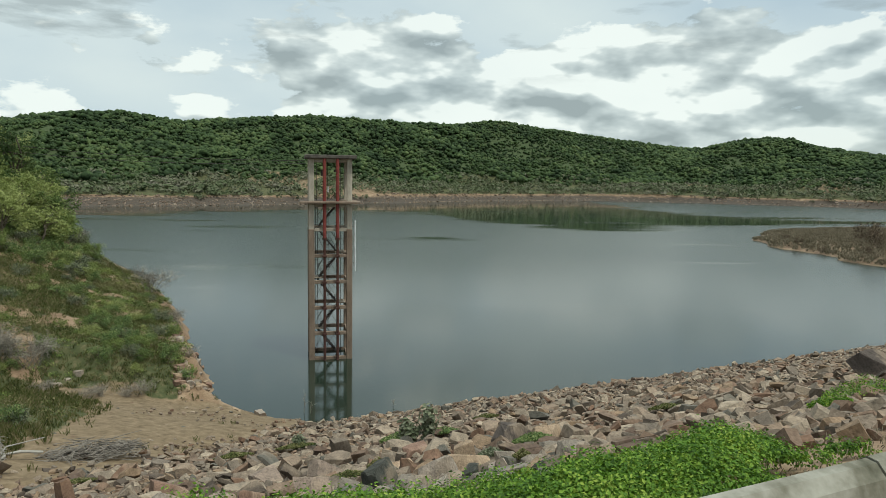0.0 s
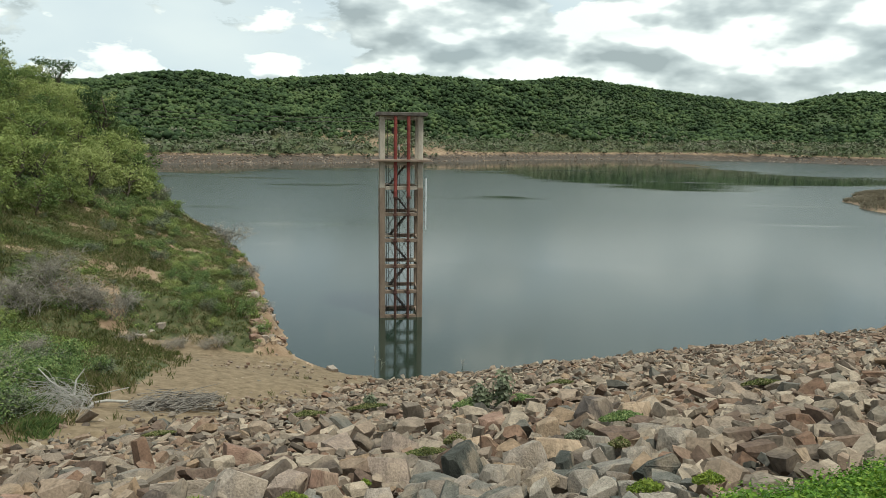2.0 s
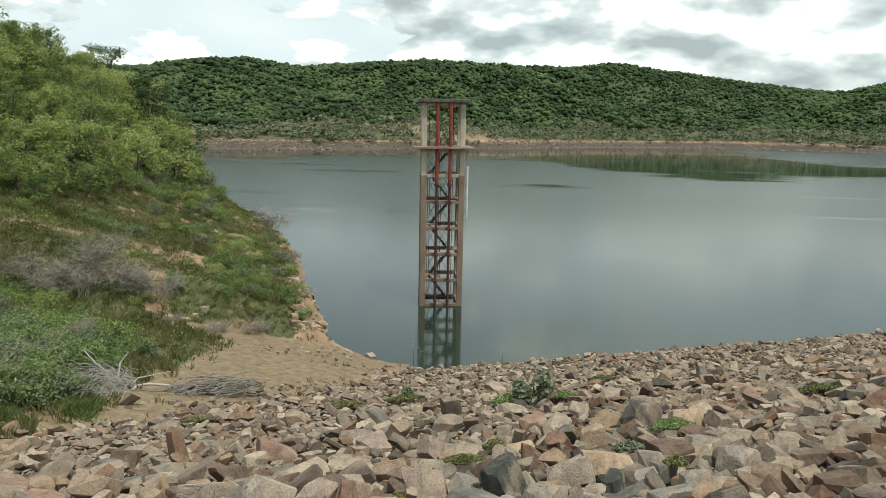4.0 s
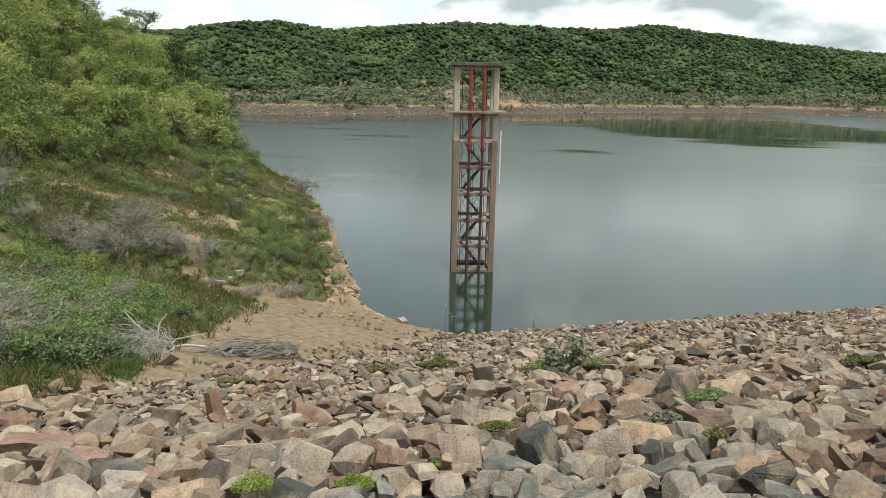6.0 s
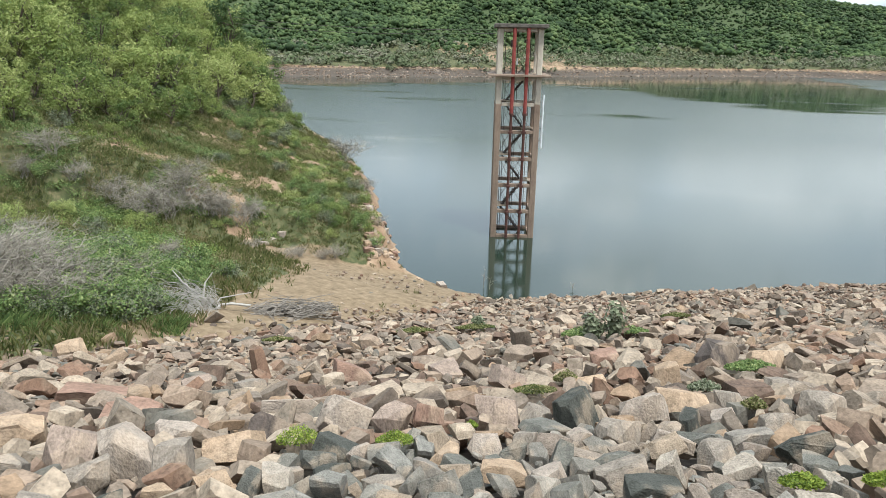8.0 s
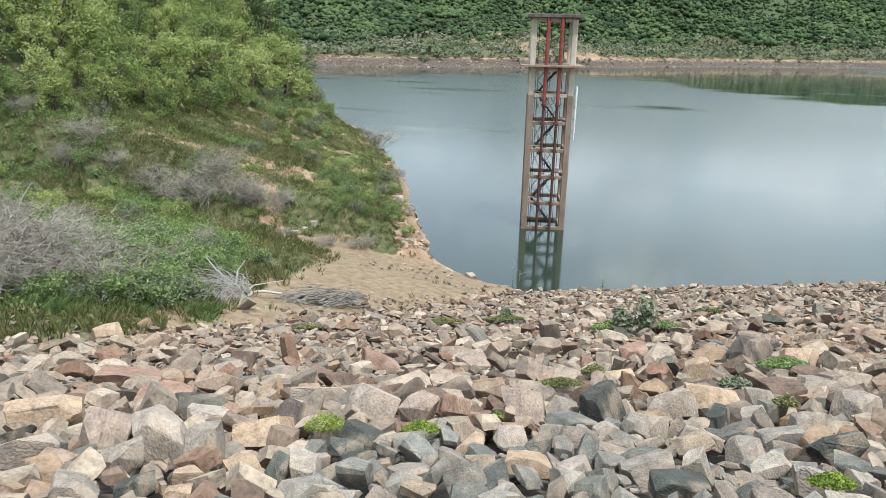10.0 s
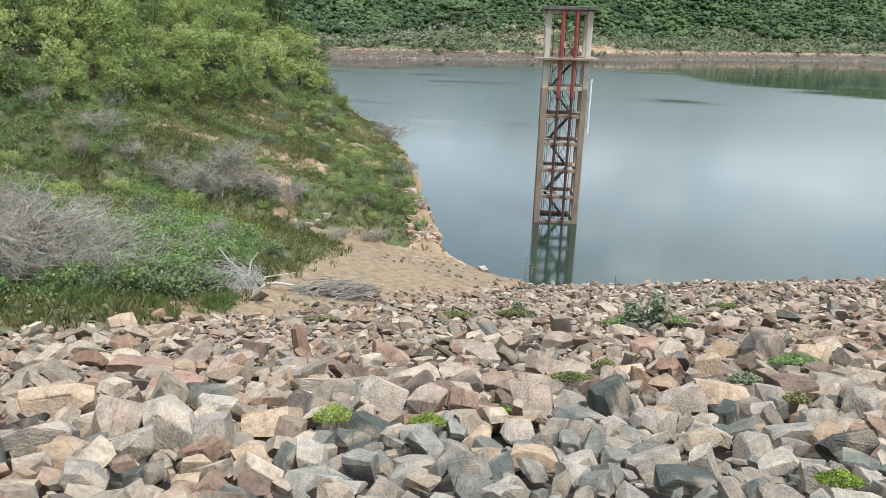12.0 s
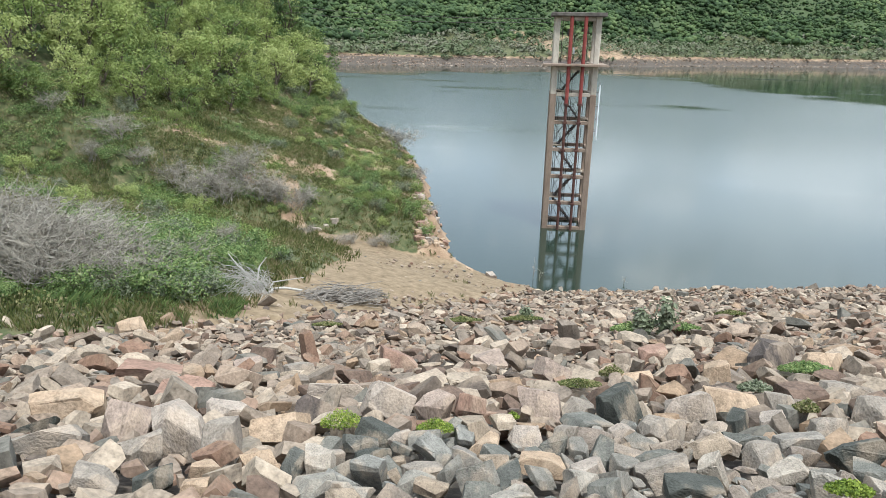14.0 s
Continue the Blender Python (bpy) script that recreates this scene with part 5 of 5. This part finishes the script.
def build_grass():
    g = np.random.default_rng(81)
    n = 31000
    us, ss = g.uniform(-19, 5, n), g.uniform(14, 76, n)
    d = shore_u(ss) - us
    sandy = (1 - smooth(33.2, 35.0, ss - 0.10 * np.maximum(d - 4, 0))) * (1 - smooth(8.2, 10.2, d + (ss - 27) * 0.25))
    bare = smooth(0.50, 0.64, hash_noise(us * 0.7, ss, 3.4, 21) * 0.6 + hash_noise(us, ss, 1.2, 22) * 0.4) * smooth(27, 34, ss)
    ok = (bank_height(us, ss) > dam_height(ss) + 0.05) & (d > 0.5) & (g.uniform(0, 1, n) > np.maximum(sandy * 0.995, bare * 0.85)) & (forest_q(us, ss) < 0.5) & (g.uniform(0, 1, n) < smooth(0.3, 2.5, d) + 0.15)
    us, ss = us[ok], ss[ok]
    tall = 0.14 + 0.24 * hash_noise(us, ss, 2.2, 41) * g.uniform(0.5, 1.3, len(us))
    tufts("bank_grass", "patchy green and straw-coloured grass on the bank", us, ss, tall, 11, 0.009, MAT_GRASS, g, 0.7)
    # long weeping grass where the bank meets the stones
    us = -2.6 - 7.5 * g.uniform(0, 1, 2600) ** 1.2
    ss = 18.9 + 0.42 * (us + 2.5) + g.normal(0, 0.9, 2600) + 0.8 * hash_noise(us, us * 0, 0.9, 45)
    ok = (bank_height(us, ss) > dam_height(ss) + 0.02) & (hash_noise(us, ss, 0.9, 46) > 0.45)
    tufts("long_grass", "long bright green grass at the foot of the stones", us[ok], ss[ok], 0.12 + 0.28 * hash_noise(us[ok], ss[ok], 0.8, 47), 12, 0.008, MAT_BUSH, g, 1.0)
    # low leafy herbs between the grass
    n = 9500
    us, ss = g.uniform(-18, 4.6, n), g.uniform(15, 60, n)
    d = shore_u(ss) - us
    sandy = (1 - smooth(33.2, 35.0, ss - 0.10 * np.maximum(d - 4, 0))) * (1 - smooth(8.2, 10.2, d + (ss - 27) * 0.25))
    ok = (bank_height(us, ss) > dam_height(ss) + 0.05) & (d > 0.7) & (sandy < 0.2) & (hash_noise(us, ss, 2.6, 55) * 0.7 + g.uniform(0, 0.3, n) > 0.46) & (forest_q(us, ss) < 2)
    us, ss = us[ok], ss[ok]
    x, y = to_xy(us, ss)
    z = height(x, y)
    per = 28
    dd = g.normal(0, 1, (len(us), per, 3))
    dd[:, :, 2] = np.abs(dd[:, :, 2])
    dd /= np.linalg.norm(dd, axis=2, keepdims=True)
    rad = g.uniform(0.14, 0.42, (len(us), 1, 1)) * (0.6 + 0.8 * hash_noise(us, ss, 1.6, 57))[:, None, None]
    p = np.stack([x, y, z], 1)[:, None, :] + dd * rad * g.uniform(0.4, 1, (len(us), per, 1))
    v, f = leaves(p.reshape(-1, 3), dd.reshape(-1, 3), 0.045, slim=0.5, jitter=0.6, gen=g)
    tagged(new("bank_herbs", sheet("bank_herbs", v, f, MAT_GRASS)), "low leafy green herbs on the bank", "herbs", kind="stuff")
    # knee-high scrub in loose drifts over the bank
    for name, label, mat, n, seed in (("low_scrub", "knee-high bright green scrub on the bank", MAT_HERB, 2100, 101), ("olive_scrub", "knee-high olive scrub on the bank", MAT_GRASS, 2100, 102), ("dark_scrub", "knee-high dark green scrub on the bank", MAT_BUSH, 2600, 103)):
        g2 = np.random.default_rng(seed)
        us, ss = g2.uniform(-18, 4.0 if seed < 103 else -5.0, n), g2.uniform(23, 66 if seed < 103 else 46, n)
        ok = (bank_height(us, ss) > dam_height(ss) + 0.3) & (shore_u(ss) - us > 0.8) & (hash_noise(us, ss, 3.2, seed) > 0.5) & (forest_q(us, ss) < 1.5) & ((ss - 0.1 * np.maximum(shore_u(ss) - us - 4, 0) > 34.6) | (shore_u(ss) - us > 11.5))
        us, ss = us[ok], ss[ok]
        x, y = to_xy(us, ss)
        dd = g2.normal(0, 1, (len(us), 110, 3))
        dd[:, :, 2] = np.abs(dd[:, :, 2])
        dd /= np.linalg.norm(dd, axis=2, keepdims=True)
        rad = g2.uniform(0.18, 0.5, (len(us), 1, 1))
        p = np.stack([x, y, height(x, y)], 1)[:, None, :] + dd * rad * g2.uniform(0.45, 1.15, (len(us), 110, 1)) * np.array([1, 1, 0.85])
        v, f = leaves(p.reshape(-1, 3), dd.reshape(-1, 3) + np.array([0, 0, 0.3]), 0.042, slim=0.45, jitter=0.5, gen=g2)
        tagged(new(name, sheet(name, v, f, mat)), label, "scrub", kind="stuff")
    # the spit's dry grass
    n = 15000
    x, y = g.uniform(58, 100, n), g.uniform(70, 160, n)
    ok = spit_height(x, y) > 0.03
    us, ss = to_us(x[ok], y[ok])
    tufts("spit_grass", "dry straw-coloured grass on the low spit", us, ss, 0.5, 9, 0.045, MAT_DRY, g, 0.9)


def build_creeper():
    """The bright green weed that sprawls over the edge beside the kerb."""
    g = np.random.default_rng(91)
    n = 1900
    us = np.concatenate([g.uniform(0.95, 3.9, n), g.uniform(3.9, 9.5, 500)])
    ss = g.uniform(1.8, 2.75, n + 500)
    n += 500
    thin = 0.93 * smooth(2.2, 2.75, us - 1.2 * (ss - 1.8))
    ok = (us > 0.8 + 0.75 * hash_noise(us, ss, 0.3, 67)) & (ss < creeper_edge(us) + g.normal(0, 0.08, n)) & (g.uniform(0, 1, n) > thin) & (hash_noise(us, ss, 0.4, 61) * 0.6 + hash_noise(us, ss, 0.17, 65) * 0.4 > 0.27 + 0.2 * thin)
    us, ss, thin = us[ok], ss[ok], thin[ok]
    x, y = to_xy(us, ss)
    mound = (0.03 + 0.17 * smooth(1.78, 2.2, ss)) * (1 - 0.55 * smooth(2.4, 2.7, ss)) * (0.15 + 1.0 * hash_noise(us, ss, 0.6, 63) + 0.45 * hash_noise(us, ss, 0.25, 66)) * (1 - 0.75 * thin)
    per = 130
    dd = g.normal(0, 1, (len(us), per, 3))
    dd[:, :, 2] = np.abs(dd[:, :, 2]) * 1.2 - 0.25
    dd /= np.linalg.norm(dd, axis=2, keepdims=True)
    lump = g.uniform(0.035, 0.085, (len(us), 1, 1)) * (1 - 0.35 * thin[:, None, None])
    p = np.stack([x, y, height(x, y) + mound], 1)[:, None, :] + dd * lump * g.uniform(0.4, 1.25, (len(us), per, 1))
    v, f = leaves(p.reshape(-1, 3), dd.reshape(-1, 3) + np.array([0, 0, 0.35]), 0.0068, slim=0.62, jitter=0.45, gen=g)
    tagged(new("creeper", sheet("creeper", v, f, MAT_LEAF_WEED)), "bright green sprawling weed along the kerb", "weeds", kind="stuff")
    n = 900
    us, ss = g.uniform(2.6, 9, n), g.uniform(1.7, 2.5, n)
    tufts("dry_grass", "short dry grass on bare clay behind the kerb", us, ss, 0.03, 6, 0.0018, MAT_DRY, g, 0.9)


def build_weeds():
    """Small green plants that grow between the stones."""
    g = np.random.default_rng(95)
    bright, patch = "small bright green weed among the stones", "low green weed patch on the stones"
    # u, s, radius, height, material, leaf
    for u, s, r, h, mat, leaf, label in [
            (0.83, 4.86, 0.12, 0.12, MAT_MOSS, 0.007, bright),
            (1.34, 4.62, 0.10, 0.08, MAT_MOSS, 0.007, bright),
            (1.83, 4.98, 0.04, 0.05, MAT_MOSS, 0.007, bright),
            (2.60, 3.24, 0.07, 0.05, MAT_MOSS, 0.007, bright),
            (2.84, 3.16, 0.06, 0.05, MAT_MOSS, 0.007, bright),
            (3.64, 4.95, 0.08, 0.08, MAT_GRASS, 0.010, bright),
            (4.95, 6.85, 0.22, 0.11, MAT_BUSH, 0.015, "dark green weed in a hollow between stones"),
            (3.86, 5.85, 0.12, 0.09, MAT_LEAF_GREY, 0.012, "grey-green weed between the stones"),
            (3.13, 6.9, 0.11, 0.12, MAT_GRASS, 0.011, "green weed between the stones"),
            (2.64, 6.3, 0.18, 0.06, MAT_GRASS, 0.011, "green weed between the stones"),
            (4.2, 15.6, 0.45, 0.12, MAT_GRASS, 0.022, patch),
            (2.8, 15.4, 0.42, 0.12, MAT_GRASS, 0.022, patch),
            (9.5, 16.3, 0.35, 0.14, MAT_GRASS, 0.022, patch),
            (-0.15, 15.0, 0.32, 0.09, MAT_GRASS, 0.022, patch),
            (9.2, 9.3, 0.28, 0.09, MAT_GRASS, 0.02, patch),
            (6.5, 12.6, 0.35, 0.15, MAT_BUSH, 0.02, "green grass tuft round the shrub on the stones"),
            (5.5, 12.5, 0.35, 0.20, MAT_BUSH, 0.02, "green grass tuft round the shrub on the stones"),
            (7.7, 4.95, 0.35, 0.22, MAT_LEAF_WEED, 0.011, "bright green weed clump on the upper slope"),
            (6.3, 4.3, 0.17, 0.12, MAT_LEAF_WEED, 0.011, "bright green weed clump on the upper slope")]:
        k = int(1000 + 3000 * r)
        a, q = g.uniform(0, 2 * math.pi, k), r * np.sqrt(g.uniform(0, 1, k))
        z = h * g.uniform(0, 1, k) * (1.1 - q / r * 0.8)
        x, y = to_xy(u, s)
        zz = float(height(x, y))
        p = np.stack([q * np.cos(a), q * np.sin(a), z - 0.38 * (-SU * q * np.cos(a) + CU * q * np.sin(a)) + 0.1 + 0.1 * min(r, 0.5)], 1)
        v, f = leaves(p, np.tile([0, 0, 0.8], (k, 1)), leaf, slim=0.5, jitter=0.6, gen=g)
        ob = new("weed", sheet("weed", v, f, mat))
        ob.matrix_world = Matrix.Translation((x, y, zz))
        tagged(ob, label, "weed", "weeds among the stones")
    # the grey-leaved shrub that stands up from the stones
    for u, s, h in ((5.95, 12.1, 0.74), (5.6, 12.2, 0.52), (4.3, 15.7, 0.42)):
        ob = thing("shrub", "upright grey-green broad-leaved shrub growing from the stones", "shrub", place(u, s), "shrubs on the stones")
        paths, pts, nr = [], [], []
        for i in range(7):
            a = g.uniform(0, 2 * math.pi)
            e = np.array([math.cos(a) * h * 0.26 * g.uniform(0.2, 1), math.sin(a) * h * 0.26 * g.uniform(0.2, 1), h * g.uniform(0.7, 1.0)])
            paths.append((np.array([[0, 0, 0], e * np.array([0.6, 0.6, 0.5]), e]), np.array([0.012, 0.009, 0.004])))
            for t in np.linspace(0.25, 1, 22):
                c = e * np.array([t ** 0.8, t ** 0.8, t])
                for _ in range(3):
                    o = g.normal(0, 1, 3)
                    pts.append(c + o * 0.06)
                    nr.append(o + np.array([0, 0, 0.8]))
        part("stems", sheet("stems", *tubes(paths, 4), MAT_BARK), MAT_BARK, ob)
        part("foliage", sheet("foliage", *leaves(np.array(pts), np.array(nr), 0.052, slim=0.55, jitter=0.3, gen=g), MAT_LEAF_GREY), MAT_LEAF_GREY, ob)


def build_spit_bushes():
    g = random.Random(17)
    first = plant_tree("bush", "reddish brown dry bush on the low spit", "bush", 170, 3.2, 2.2, 0.16, 700, MAT_SPIT, Matrix.Translation((84, 104, float(height(84, 104)) - 0.05)), "spit bushes", bare=0.1)
    for x, y, k in ((68, 103, 0.5), (71, 108, 0.75), (74, 112, 0.85), (68, 98, 0.5), (76, 118, 1.0), (75, 99, 0.8), (62.5, 108, 0.35), (63, 116, 0.4), (65, 124, 0.35), (64, 99, 0.4), (66, 92, 0.6), (70, 90, 0.9), (85, 99, 1.5), (88, 103, 1.6), (92, 108, 1.7), (80, 109, 0.7), (97, 110, 1.8), (81, 97, 1.0), (74, 117, 0.4), (101, 104, 1.7), (83, 104, 1.2), (77, 100, 0.5), (79, 104, 0.6)):
        c = copy_thing(first, Matrix.Translation((x, y, float(height(x, y)) - 0.05)) @ Matrix.Rotation(g.uniform(0, 6), 4, "Z"))
        c.scale = (k, k, k)


def build_kerb():
    kerb = thing("kerb", "weathered pale concrete kerb along the crest of the dam", "kerb", kind="structure")
    bm = bmesh.new()
    prof = [(0.005, -0.3), (0.005, 0.09), (0.02, 0.14), (0.05, 0.172), (0.08, 0.175), (0.108, 0.155), (0.122, 0.11), (0.125, -0.3)]
    a = [bm.verts.new((0.003, y, z)) for y, z in prof]
    b = [bm.verts.new((1.247, y, z)) for y, z in prof]
    bm.faces.new(a[::-1])
    bm.faces.new(b)
    for i in range(8):
        j = (i + 1) % 8
        bm.faces.new((a[i], b[i], b[j], a[j]))
    bmesh.ops.recalc_face_normals(bm, faces=bm.faces)
    me = bpy.data.meshes.new("kerbstone")
    bm.to_mesh(me)
    bm.free()
    me.materials.append(MAT_KERB)
    for i in range(-10, 38):
        x, y = to_xy(i * 1.25 + 0.2, KERB_S - 0.06)
        ob = new("kerbstone", me)
        ob.parent = kerb
        ob.matrix_world = Matrix.Translation((x, y, CREST + 0.004 * ((i * 7) % 3))) @ Matrix.Rotation(TURN, 4, "Z")


MAT_SHORE = stones("far shore rock", [(0.36, 0.285, 0.24), (0.30, 0.235, 0.195), (0.43, 0.36, 0.31), (0.25, 0.195, 0.165), (0.35, 0.265, 0.215)], "island")
MAT_DRY = material("dry straw", [(0.25, (0.144, 0.126, 0.084)), (0.5, (0.252, 0.216, 0.150)), (0.75, (0.372, 0.318, 0.234))], scale=0.3, fine=2, rough=0.9, bump=0, spread="island", coords="Position")
MAT_SPIT = material("reddish dry foliage", [(0.2, (0.07, 0.05, 0.035)), (0.5, (0.14, 0.10, 0.07)), (0.8, (0.20, 0.17, 0.10))], scale=0.5, fine=5, rough=0.9, bump=0, spread="island")

build_woods()
build_bushes()
build_dead_bushes()
build_fallen_branch()
build_shore_bits()
build_grass()
build_creeper()
build_weeds()
build_spit_bushes()
build_tower()
build_kerb()
build_riprap()

# the plan set to its true size
bpy.context.view_layer.update()
for ob in list(scene.objects):
    if ob.parent is None and ob.type not in {"CAMERA", "LIGHT"}:
        ob.matrix_world = Matrix.Scale(SIZE, 4) @ ob.matrix_world
